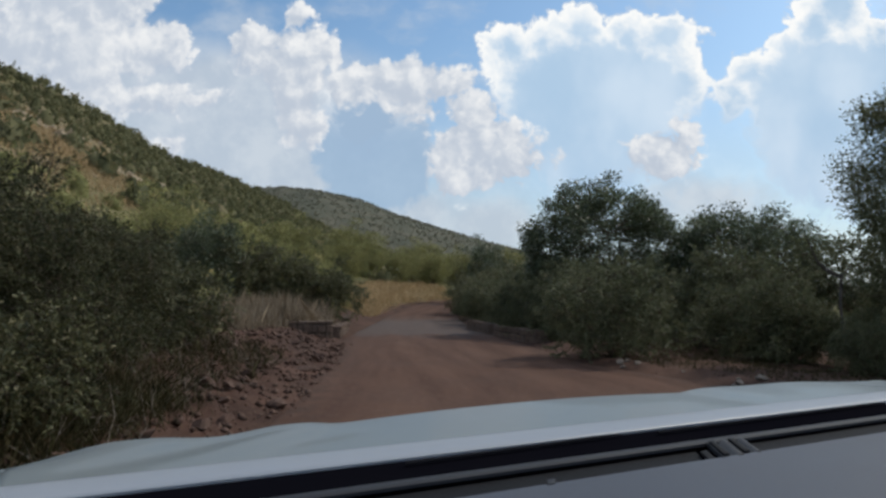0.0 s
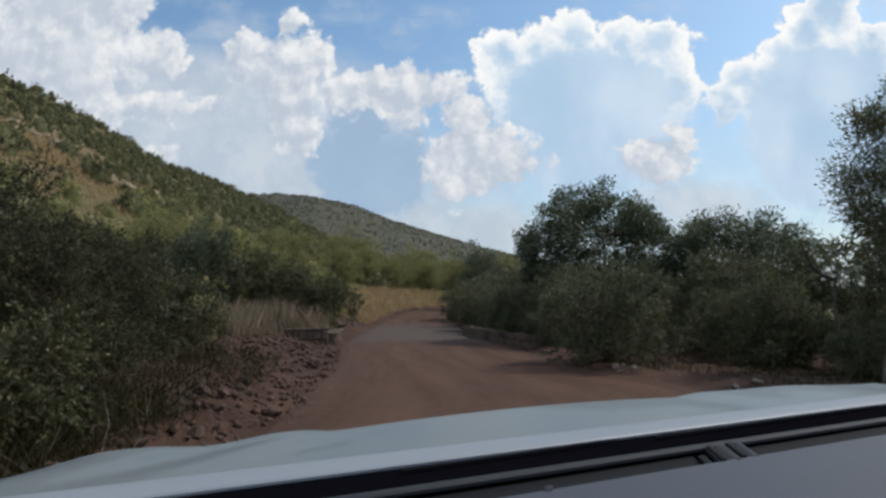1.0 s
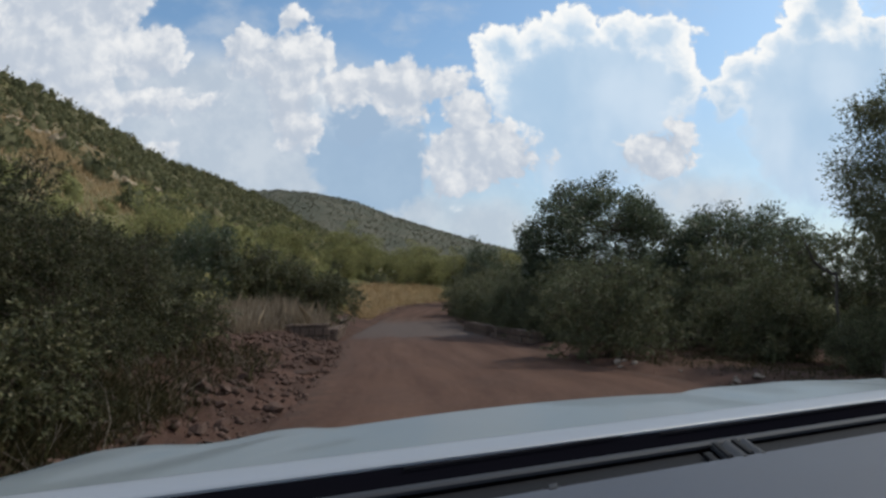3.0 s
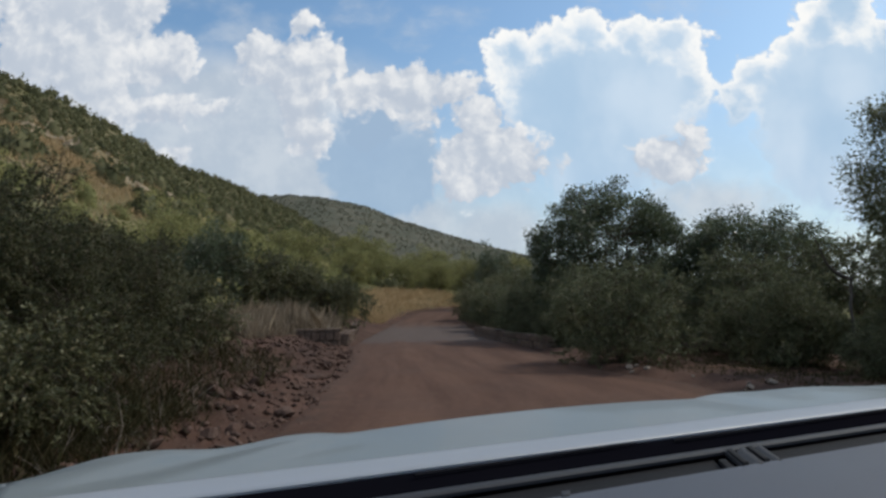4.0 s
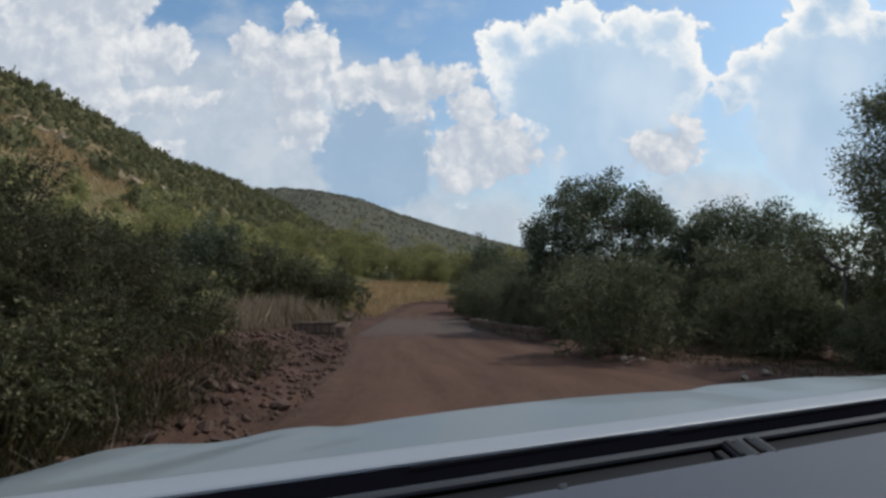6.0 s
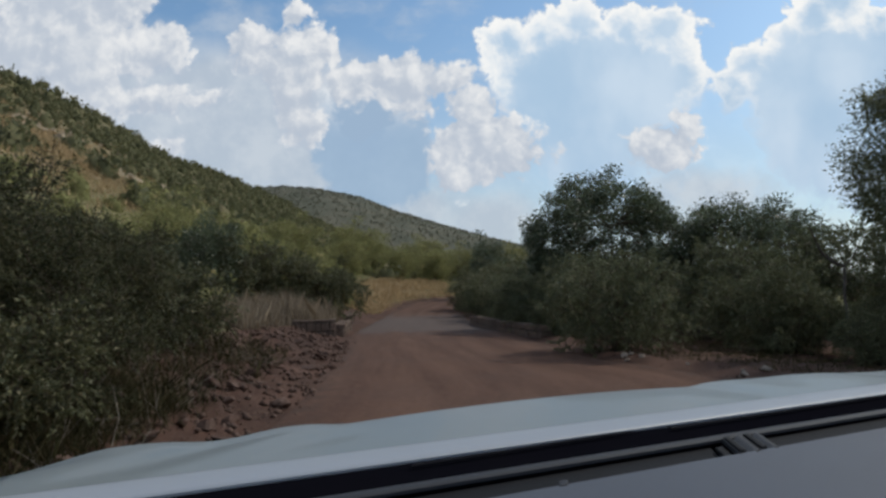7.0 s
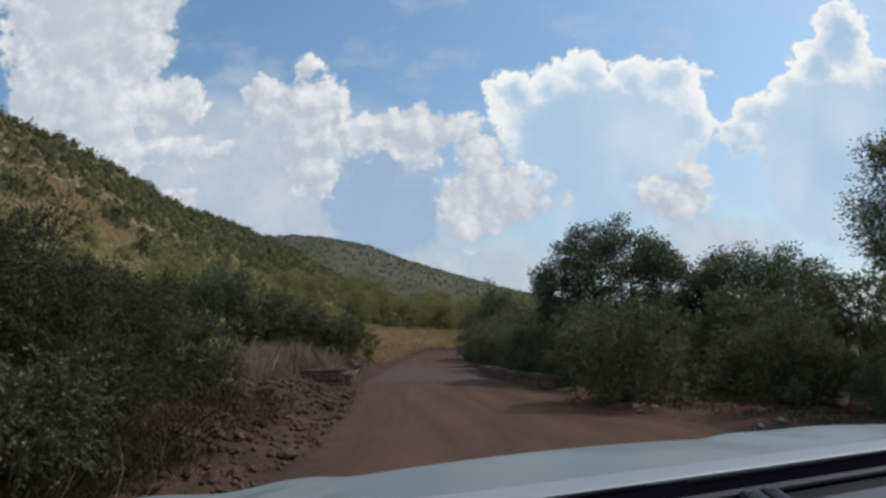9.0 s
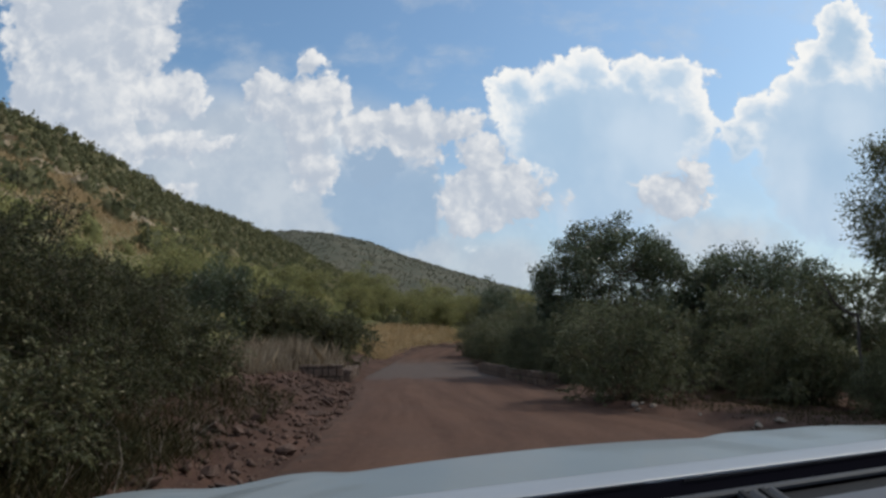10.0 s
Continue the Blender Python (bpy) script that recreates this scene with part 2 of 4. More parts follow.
def make_leaf_mat(name, dark, light, dry, shine=0.45, through_light=0.3, spec_level=0.15):
    m, n = material(name)
    geo = m.node_tree.nodes.new("ShaderNodeNewGeometry")
    r = geo.outputs["Random Per Island"]
    c = n.mix(n.ramp(r, 0.1, 0.9), dark, light)
    patch = n.noise(geo.outputs[0], 1.3, 3.0)
    c = n.mix(n.math("MULTIPLY", n.ramp(patch, 0.35, 0.7), 0.55), c, dark)
    c = n.mix(n.math("MULTIPLY", n.math("GREATER_THAN", r, 0.93), 0.8), c, dry)
    spec = n.add("ShaderNodeBsdfPrincipled", {"Base Color": c, "Roughness": shine, "Specular IOR Level": spec_level})
    glow = n.add("ShaderNodeBsdfTranslucent", {0: c})
    n.add("ShaderNodeOutputMaterial", {0: n.add("ShaderNodeMixShader", {0: through_light, 1: spec, 2: glow})})
    return m


def make_bark_mat(name, a, b):
    m, n = material(name)
    p = place_of(n)
    v = n.vec("MULTIPLY", p, (14, 14, 3))
    grain = n.noise(v, 1.5, 5.0, 0.65)
    finish(n, n.mix(n.ramp(grain, 0.35, 0.7), a, b), 0.9, grain, 0.8, 0.01, spec=0.2)
    return m


def make_stone_mat(name, a, b, c3, scale=6.0):
    m, n = material(name)
    p = place_of(n)
    rnd = n.add("ShaderNodeObjectInfo", out=5)
    isl = n.add("ShaderNodeNewGeometry", out=8)
    mottled, fine = n.noise(p, scale, 5.0, 0.62), n.noise(p, scale * 9, 3.0, 0.7)
    c = n.mix(n.ramp(mottled, 0.35, 0.65), a, b)
    c = n.mix(n.math("MULTIPLY", n.math("FRACT", n.math("ADD", n.math("MULTIPLY", rnd, 7.3), isl)), 0.7), c, c3)
    c = n.mix(n.math("MULTIPLY", n.ramp(fine, 0.5, 0.75), 0.4), c, col(0.22, 0.18, 0.15))
    finish(n, c, 0.9, n.math("ADD", mottled, n.math("MULTIPLY", fine, 0.5)), 0.7, 0.015, spec=0.25)
    return m


def make_plain_mat(name, base, rough, metal=0.0, coat=0.0, spec=0.5, grain=0.0, scale=400.0):
    m, n = material(name)
    p = place_of(n)
    dust = n.noise(p, 5.0, 5.0, 0.6)
    c = n.mix(n.math("MULTIPLY", n.ramp(dust, 0.4, 0.75), 0.25), base, col(base[0] * 1.15 + 0.003, base[1] * 1.12 + 0.002, base[2] * 1.05 + 0.001))
    rgh = n.math("ADD", n.math("MULTIPLY", n.math("SUBTRACT", dust, 0.5), 0.12), rough)
    finish(n, c, rgh, n.noise(p, scale, 2.0) if grain else None, grain, 0.002, metal, spec, coat)
    return m


ROAD = make_road_mat()
GROUND = make_ground_mat()
LEAF_BROAD = make_leaf_mat("broad_leaves", col(0.036, 0.039, 0.018), col(0.100, 0.098, 0.046), col(0.20, 0.17, 0.105), 0.5, 0.22, 0.15)
LEAF_FINE = make_leaf_mat("fine_acacia_leaves", col(0.031, 0.036, 0.017), col(0.106, 0.108, 0.050), col(0.18, 0.155, 0.09), 0.6, 0.2, 0.15)
LEAF_GREY = make_leaf_mat("grey_green_leaves", col(0.060, 0.066, 0.032), col(0.170, 0.168, 0.082), col(0.27, 0.24, 0.145), 0.5, 0.28, 0.25)
LEAF_OLIVE = make_leaf_mat("olive_bush_leaves", col(0.080, 0.092, 0.050), col(0.186, 0.196, 0.106), col(0.25, 0.24, 0.155), 0.55, 0.28, 0.15)
LEAF_DARK = make_leaf_mat("dark_glossy_leaves", col(0.050, 0.067, 0.036), col(0.13, 0.155, 0.085), col(0.22, 0.235, 0.15), 0.33, 0.28, 0.5)
LEAF_HILL = make_leaf_mat("hillside_leaves", col(0.092, 0.097, 0.048), col(0.185, 0.178, 0.094), col(0.26, 0.22, 0.13), 0.7, 0.35, 0.1)
LEAF_LIGHT = make_leaf_mat("yellow_green_leaves", col(0.165, 0.170, 0.070), col(0.35, 0.335, 0.145), col(0.36, 0.30, 0.15), 0.7, 0.4, 0.1)
# Leaf colour greyed to stand for haze over the far hill.
LEAF_FAR_HAZE = make_leaf_mat("far_hill_hazed_leaves", col(0.128, 0.130, 0.096), col(0.185, 0.178, 0.130), col(0.206, 0.200, 0.138), 0.8, 0.35, 0.1)
STRAW = make_leaf_mat("dry_grass_blades", col(0.17, 0.135, 0.095), col(0.36, 0.29, 0.21), col(0.48, 0.4, 0.3), 0.7, 0.3)
GOLD = make_leaf_mat("golden_grass_blades", col(0.31, 0.225, 0.125), col(0.55, 0.405, 0.225), col(0.6, 0.455, 0.27), 0.7, 0.3, 0.1)
WEED = make_leaf_mat("verge_grass_blades", col(0.028, 0.029, 0.012), col(0.075, 0.065, 0.032), col(0.15, 0.115, 0.065), 0.7, 0.25, 0.1)
BARK = make_bark_mat("brown_bark", col(0.05, 0.038, 0.028), col(0.13, 0.10, 0.075))
DARKBARK = make_bark_mat("dark_acacia_bark", col(0.022, 0.018, 0.014), col(0.06, 0.048, 0.038))
DEADWOOD = make_bark_mat("grey_dead_wood", col(0.06, 0.053, 0.047), col(0.14, 0.125, 0.112))
ROCK = make_stone_mat("red_brown_rock", col(0.032, 0.018, 0.014), col(0.080, 0.044, 0.033), col(0.125, 0.080, 0.062))
WALLSTONE = make_stone_mat("wall_stone", col(0.09, 0.062, 0.048), col(0.18, 0.125, 0.092), col(0.12, 0.09, 0.075), 9.0)
OUTCROP = make_stone_mat("ochre_outcrop_stone", col(0.27, 0.21, 0.14), col(0.46, 0.375, 0.265), col(0.36, 0.285, 0.195), 0.8)
PALETWIG = make_bark_mat("pale_dry_twig", col(0.12, 0.10, 0.08), col(0.22, 0.19, 0.155))
PALESTONE = make_stone_mat("pale_stone", col(0.15, 0.125, 0.10), col(0.25, 0.21, 0.175), col(0.2, 0.17, 0.14), 8.0)
MORTAR = make_stone_mat("wall_core_mortar", col(0.035, 0.027, 0.022), col(0.065, 0.05, 0.04), col(0.05, 0.04, 0.032), 12.0)


# ---- mesh helpers ----
def mesh_of(name, verts, faces, mats, smooth=False):
    """A mesh from arrays; faces: one array of equal-sized polygons, or a list of lists."""
    me = bpy.data.meshes.new(name)
    if isinstance(faces, np.ndarray):
        k = faces.shape[1]
        me.vertices.add(len(verts))
        me.vertices.foreach_set("co", np.asarray(verts, np.float32).ravel())
        me.loops.add(faces.size)
        me.loops.foreach_set("vertex_index", faces.astype(np.int32).ravel())
        me.polygons.add(len(faces))
        me.polygons.foreach_set("loop_start", np.arange(0, faces.size, k, dtype=np.int32))
        me.update(calc_edges=True)
        me.validate()
    else:
        me.from_pydata([tuple(v) for v in verts], [], faces)
        me.update()
    for m in mats if isinstance(mats, (list, tuple)) else [mats]:
        me.materials.append(m)
    if smooth:
        me.polygons.foreach_set("use_smooth", np.ones(len(me.polygons), bool))
    return me


def attach(ob, parent):
    ob.parent = parent
    return ob


def part(name, bm, mat, parent, label=""):
    """Links a bmesh as one mesh object under a thing or a part."""
    me = bpy.data.meshes.new(name)
    bm.to_mesh(me)
    bm.free()
    me.materials.append(mat)
    ob = new(name, me)
    ob.parent = parent
    if label:
        ob["label"] = label
    return ob


def tubes(segments, sides=5):
    """Tapered tubes: segments of (p0, p1, r0, r1)."""
    p0, p1 = np.array([s[0] for s in segments], float), np.array([s[1] for s in segments], float)
    r0, r1 = np.array([s[2] for s in segments]), np.array([s[3] for s in segments])
    d = p1 - p0
    d /= np.maximum(np.linalg.norm(d, axis=1, keepdims=True), 1e-6)
    helper = np.where(np.abs(d[:, 2:3]) > 0.9, np.array([[1.0, 0, 0]]), np.array([[0, 0, 1.0]]))
    a = np.cross(d, helper)
    a /= np.maximum(np.linalg.norm(a, axis=1, keepdims=True), 1e-6)
    b = np.cross(d, a)
    ang = np.linspace(0, 2 * np.pi, sides, endpoint=False)
    ring = a[:, None, :] * np.cos(ang)[None, :, None] + b[:, None, :] * np.sin(ang)[None, :, None]
    lo, hi = p0[:, None, :] + ring * r0[:, None, None], p1[:, None, :] + ring * r1[:, None, None]
    verts = np.concatenate([lo, hi], 1).reshape(-1, 3)
    base = np.arange(len(segments))[:, None] * 2 * sides
    i = np.arange(sides)[None, :]
    j = (i + 1) % sides
    faces = np.stack([base + i, base + j, base + sides + j, base + sides + i], -1).reshape(-1, 4)
    return verts, faces


def blades(rng, points, length, width, droop=0.0, out=None, spread=1.0):
    """Leaf quads (pointed at both ends) at the points."""
    k = len(points)
    d = rng.normal(size=(k, 3)) * spread
    if out is not None:
        d += out
    d[:, 2] -= droop
    d /= np.maximum(np.linalg.norm(d, axis=1, keepdims=True), 1e-6)
    s = np.cross(d, rng.normal(size=(k, 3)))
    s /= np.maximum(np.linalg.norm(s, axis=1, keepdims=True), 1e-6)
    up = np.cross(s, d)
    ln = (length * rng.uniform(0.65, 1.3, k))[:, None]
    wd = (width * rng.uniform(0.7, 1.25, k))[:, None] * 0.5
    mid = points + d * ln * 0.45 - up * ln * 0.06
    v = np.stack([points, mid + s * wd, points + d * ln - up * ln * 0.12, mid - s * wd], 1).reshape(-1, 3)
    f = np.arange(4 * k).reshape(k, 4)
    return v, f


def curved(rng, a, b, steps, bend):
    """Points of a bent branch from a to b."""
    t = np.linspace(0, 1, steps + 1)[:, None]
    side = rng.normal(size=3) * bend * np.linalg.norm(b - a)
    return a + (b - a) * t + np.sin(np.pi * t) * side + rng.normal(size=(steps + 1, 3)) * bend * 0.12 * np.linalg.norm(b - a) * np.sin(np.pi * t)


def crown_points(rng, count, radii, centre, lumpy, hollow):
    """Clump centres in an uneven, lumpy crown with gaps."""
    d = rng.normal(size=(count, 3))
    d /= np.linalg.norm(d, axis=1, keepdims=True)
    ph = rng.uniform(0, 6.28, 6)
    wob = 1 + lumpy * (np.sin(d[:, 0] * 5 + ph[0]) * np.sin(d[:, 1] * 5 + ph[1]) + 0.6 * np.sin(d[:, 2] * 7 + ph[2]) * np.sin(d[:, 0] * 8 + ph[3]) + 0.5 * rng.normal(size=count))
    r = rng.uniform(hollow ** 3, 1, count) ** (1 / 3) * wob
    return centre + d * r[:, None] * np.array(radii)


def grow(seed, height, spread, base=0.0, trunk=0.09, stems=1, limbs=9, clumps=90, clump_size=0.45, leaves=60, leaf=(0.08, 0.03), droop=0.2, lumpy=0.16, hollow=0.35, low=0.0, twig=0.012, bare=0, sprays=0):
    """Wood and leaf meshes of a tree or shrub. low: where the crown begins, as a part of the height; sprays: leafy
    side twigs of each clump (none: a loose clump)."""
    rng = np.random.default_rng(seed)
    mid = height * (1 + low) / 2
    radii = (spread, spread, height * (1 - low) / 2)
    centres = crown_points(rng, clumps, radii, np.array([0, 0, mid]), lumpy, hollow)
    centres[:, 2] = np.maximum(centres[:, 2], 0.12 + 0.3 * clump_size)
    seg = []
    tips = []
    for s in range(stems):
        a0 = rng.uniform(0, 6.28)
        root = np.array([math.cos(a0), math.sin(a0), 0]) * (0.0 if stems == 1 else rng.uniform(0.05, 0.25))
        top = np.array([rng.normal() * spread * (0.08 if stems == 1 else 0.35), rng.normal() * spread * (0.08 if stems == 1 else 0.35), height * rng.uniform(0.5, 0.68)])
        line = curved(rng, root, top, 6, 0.07)
        for i in range(6):
            seg.append((line[i], line[i + 1], trunk * (1 - 0.12 * i) * (1.25 if i == 0 else 1), trunk * (1 - 0.12 * (i + 1))))
        tips += [(line[i], trunk * (0.75 - 0.08 * i)) for i in range(2, 7)]
    for k in range(limbs * stems):
        p, r = tips[rng.integers(len(tips))]
        goal = centres[rng.integers(len(centres))]
        if goal[2] < p[2] - 0.3 * height:
            continue
        line = curved(rng, p, goal, 4, 0.10)
        for i in range(4):
            seg.append((line[i], line[i + 1], max(r * 0.6 * (1 - 0.2 * i), twig), max(r * 0.6 * (0.8 - 0.2 * i), twig * 0.7)))
        tips += [(line[i], r * 0.3) for i in (2, 3, 4)]
    ends = np.array([t[0] for t in tips])
    for c in centres:
        p = ends[np.argmin(np.linalg.norm(ends - c, axis=1) + np.where(ends[:, 2] > c[2] + 0.4, 1.0, 0))]
        line = curved(rng, p, c, 2, 0.1)
        seg += [(line[0], line[1], twig, twig * 0.7), (line[1], line[2], twig * 0.7, twig * 0.4)]
        for _ in range(3 + bare):
            e = c + rng.normal(size=3) * clump_size * (0.7 + 0.12 * bare)
            seg.append((c, e, twig * 0.5, twig * 0.2))
    if sprays:
        # leaves in rows along side twigs that arch over
        each = max(4, leaves // sprays)
        n_tw = clumps * sprays
        start = np.repeat(centres, sprays, 0) + rng.normal(size=(n_tw, 3)) * clump_size * 0.22
        way = rng.normal(size=(n_tw, 3)) + (start - np.array([0, 0, mid])) * 0.5 / spread
        way[:, 2] += 0.25 - 0.5 * droop
        way /= np.linalg.norm(way, axis=1, keepdims=True)
        reach = clump_size * rng.uniform(0.8, 1.7, n_tw)[:, None]
        tip = start + way * reach - np.array([0, 0, 1]) * reach * (0.12 + 0.35 * droop)
        knee = start + way * reach * 0.55
        seg += [(a, b, twig * 0.5, twig * 0.35) for a, b in zip(start, knee)] + [(a, b, twig * 0.35, twig * 0.2) for a, b in zip(knee, tip)]
        t = np.clip(np.linspace(0.1, 1.0, each)[None, :] + rng.normal(size=(n_tw, each)) * 0.04, 0, 1)[..., None]
        line = (1 - t) ** 2 * start[:, None] + 2 * t * (1 - t) * knee[:, None] + t ** 2 * tip[:, None]
        pts = (line + rng.normal(size=line.shape) * clump_size * 0.05).reshape(-1, 3)
        out = np.repeat(way, each, 0) + rng.normal(size=(len(pts), 3)) * 0.55
        out[:, 2] -= droop * 0.8
        keep = rng.uniform(size=len(pts)) < 0.9
        pts, out = pts[keep], out[keep]
        pts[:, 2] = np.maximum(pts[:, 2], 0.05)
        v, f = blades(rng, pts, leaf[0], leaf[1], 0.0, out, 0.25)
        return tubes(seg, 4), (v, f)
    pts = (centres[:, None, :] + np.clip(rng.normal(size=(clumps, leaves, 3)), -1.5, 1.5) * clump_size * 0.52 * np.array([1, 1, 0.8]))
    keep = rng.uniform(0.45, 1.0, clumps)[:, None] > rng.uniform(0, 1, (clumps, leaves))
    pts, owner = pts[keep], np.repeat(centres[:, None, :], leaves, 1)[keep]
    out = pts - owner + (owner - np.array([0, 0, mid])) * 0.3
    out /= np.maximum(np.linalg.norm(out, axis=1, keepdims=True), 1e-6)
    pts[:, 2] = np.maximum(pts[:, 2], 0.05)
    v, f = blades(rng, pts, leaf[0], leaf[1], droop, out, 0.7)
    return tubes(seg, 5), (v, f)


def plant(kind, label, category, wood, leaf, wood_mat, leaf_mat, m, crown_name="crown", wood_name="trunk"):
    root = new(kind)
    root.empty_display_size = 0.3
    root.matrix_world = m
    tagged(root, label, category)
    a = attach(new(wood_name, mesh_of(wood_name, wood[0], wood[1], wood_mat, True)), root)
    b = attach(new(crown_name, mesh_of(crown_name, leaf[0], leaf[1], leaf_mat)), root)
    return root


# ---- the land ----
def smooth(a, b, x):
    t = np.clip((x - a) / (b - a), 0, 1)
    return t * t * (3 - 2 * t)


HILL_AZ = [-180, -150, -60, -33.3, -29.8, -26.0, -21.9, -17.7, -13.2, -10.5, -6.8, -1.6, 6, 14]
HILL_EL = [0.0, 0.10, 0.34, 0.285, 0.266, 0.234, 0.196, 0.169, 0.136, 0.107, 0.080, 0.044, 0.016, 0.0]
HILL_R = [150, 150, 150, 170, 190, 215, 245, 280, 320, 350, 390, 420, 430, 430]
FAR_AZ = [-60, -35, -22, -15.9, -13.2, -10.5, -6.8, -4.0, 0.8, 5.0, 12, 22, 40]
FAR_EL = [0.0, 0.11, 0.14, 0.1482, 0.152, 0.1495, 0.137, 0.117, 0.092, 0.071, 0.045, 0.025, 0.0]
ROAD_Y = [-60, -10, 0, 10, 15.5, 18, 20, 24, 27, 38, 48, 55, 61, 67, 73, 78]
ROAD_X = [5.6, 1.4, 0.75, 0.8, 0.9, 0.1, -0.12, -0.47, -0.8, -1.5, -1.7, -1.0, 0.8, 4.5, 12.0, 26.0]
ROAD_W = [3.1, 3.1, 3.1, 3.15, 3.5, 2.9, 2.78, 2.9, 3.02, 2.6, 2.4, 2.4, 2.5, 2.8, 3.0, 3.0]


def wrinkle(x, y, s, seed=0.0):
    return (np.sin(x * s + 1.3 + seed) * np.sin(y * s * 1.13 + 2.1 + seed) + 0.5 * np.sin(x * s * 2.3 + y * s * 1.1 + seed) + 0.3 * np.sin(y * s * 4.1 - x * s * 2.9 + seed)) / 1.8


def land(x, y):
    """Height of the ground at x, y (arrays)."""
    x, y = np.asarray(x, float), np.asarray(y, float)
    az, r = np.degrees(np.arctan2(x, y)), np.hypot(x, y)
    el, rr = np.interp(az, HILL_AZ, HILL_EL), np.interp(az, HILL_AZ, HILL_R)
    foot = np.interp(az, [-90, -33, -15, -5, 5], [9, 14, 32, 60, 80])
    t = np.clip((r - foot) / (rr - foot), 0, 1)
    hill = el * rr * (0.75 * t + 0.25 * t * t) * (1 + 0.02 * wrinkle(az, r, 0.2))
    hill *= 1 - 0.75 * smooth(1.0, 2.2, r / rr)
    fe = np.interp(az, FAR_AZ, FAR_EL)
    far = fe * 900 * smooth(430, 900, r) * (1 - 0.6 * smooth(950, 2200, r))
    side = x - np.interp(y, ROAD_Y, ROAD_X)
    half = np.interp(y, ROAD_Y, ROAD_W)
    off = np.abs(side) - half
    near = 1 - smooth(80, 200, r)
    bank = np.where(side < 0, 0.55 * smooth(0.1, 2.6, off) + 0.10 * smooth(-0.1, 0.5, off), 0.10 * smooth(0.0, 0.5, off) - 0.25 * smooth(1.0, 6.0, off)) * near
    rise = 0.9 * smooth(42, 64, y) * (1 - smooth(150, 300, r))
    bank = bank + np.where(side < 0, 0.9 * smooth(0.6, 4.5, off) * smooth(44, 60, y) * (1 - smooth(85, 120, y)) * smooth(-26, -10, x), 0)
    lumps = (0.05 * wrinkle(x, y, 2.1) + 0.045 * wrinkle(x, y, 6.3, 2.0) * (1 + (side < 0))) * smooth(0.0, 0.8, off) * near + 0.8 * wrinkle(x, y, 0.06) * smooth(60, 160, r)
    bed = -0.02 * smooth(0.0, -0.3, off)
    return np.maximum(hill, far) + bank + rise + lumps + bed


def make_ground():
    az = np.concatenate([np.linspace(-180, -44, 60, endpoint=False), np.linspace(-44, 44, 300, endpoint=False), np.linspace(44, 180, 60, endpoint=False)])
    r = np.concatenate([[0.15], 0.6 * 1.0345 ** np.arange(0, 264)])
    r = r[r < 4400]
    A, Rr = np.meshgrid(np.radians(az), r)
    x, y = (Rr * np.sin(A)).ravel(), (Rr * np.cos(A)).ravel()
    z = land(x, y)
    na, nr = len(az), len(r)
    i = np.arange(nr - 1)[:, None] * na
    j = np.arange(na)[None, :]
    k = (j + 1) % na
    f = np.stack([i + j, i + na + j, i + na + k, i + k], -1).reshape(-1, 4)[:, ::-1]
    me = mesh_of("ground", np.stack([x, y, z], 1), f, GROUND, True)
    side = x - np.interp(y, ROAD_Y, ROAD_X)
    off = np.abs(side) - np.interp(y, ROAD_Y, ROAD_W)
    soil = (1 - smooth(np.where(side > 0, 9.0, 1.6), np.where(side > 0, 13.0, 3.6), off)) * (1 - smooth(44, 60, y)) + (1 - smooth(0.4, 1.2, off)) * smooth(44, 60, y) * (y < 90)
    deg, far_off = np.degrees(np.arctan2(x, y)), np.hypot(x, y)
    stony = 1.5 * np.exp(-((deg + 29.5) / 5.5) ** 2 - ((far_off - 88) / 30) ** 2) + 0.25 * smooth(20.0, 60.0, -side) * (1 - smooth(400, 600, np.hypot(x, y)))
    # where the haze-greyed ground colour takes over
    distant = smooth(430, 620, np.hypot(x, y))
    golden = (side < 0) * smooth(0.5, 1.5, off) * smooth(44, 50, y) * (1 - smooth(62, 70, y)) * (1 - smooth(3.2, 5, off))
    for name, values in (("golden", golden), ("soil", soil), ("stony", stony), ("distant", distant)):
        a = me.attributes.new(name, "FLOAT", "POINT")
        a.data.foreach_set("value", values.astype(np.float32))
    return tagged(new("ground", me), "red earth and olive grass hillside under bush", "ground", kind="structure")


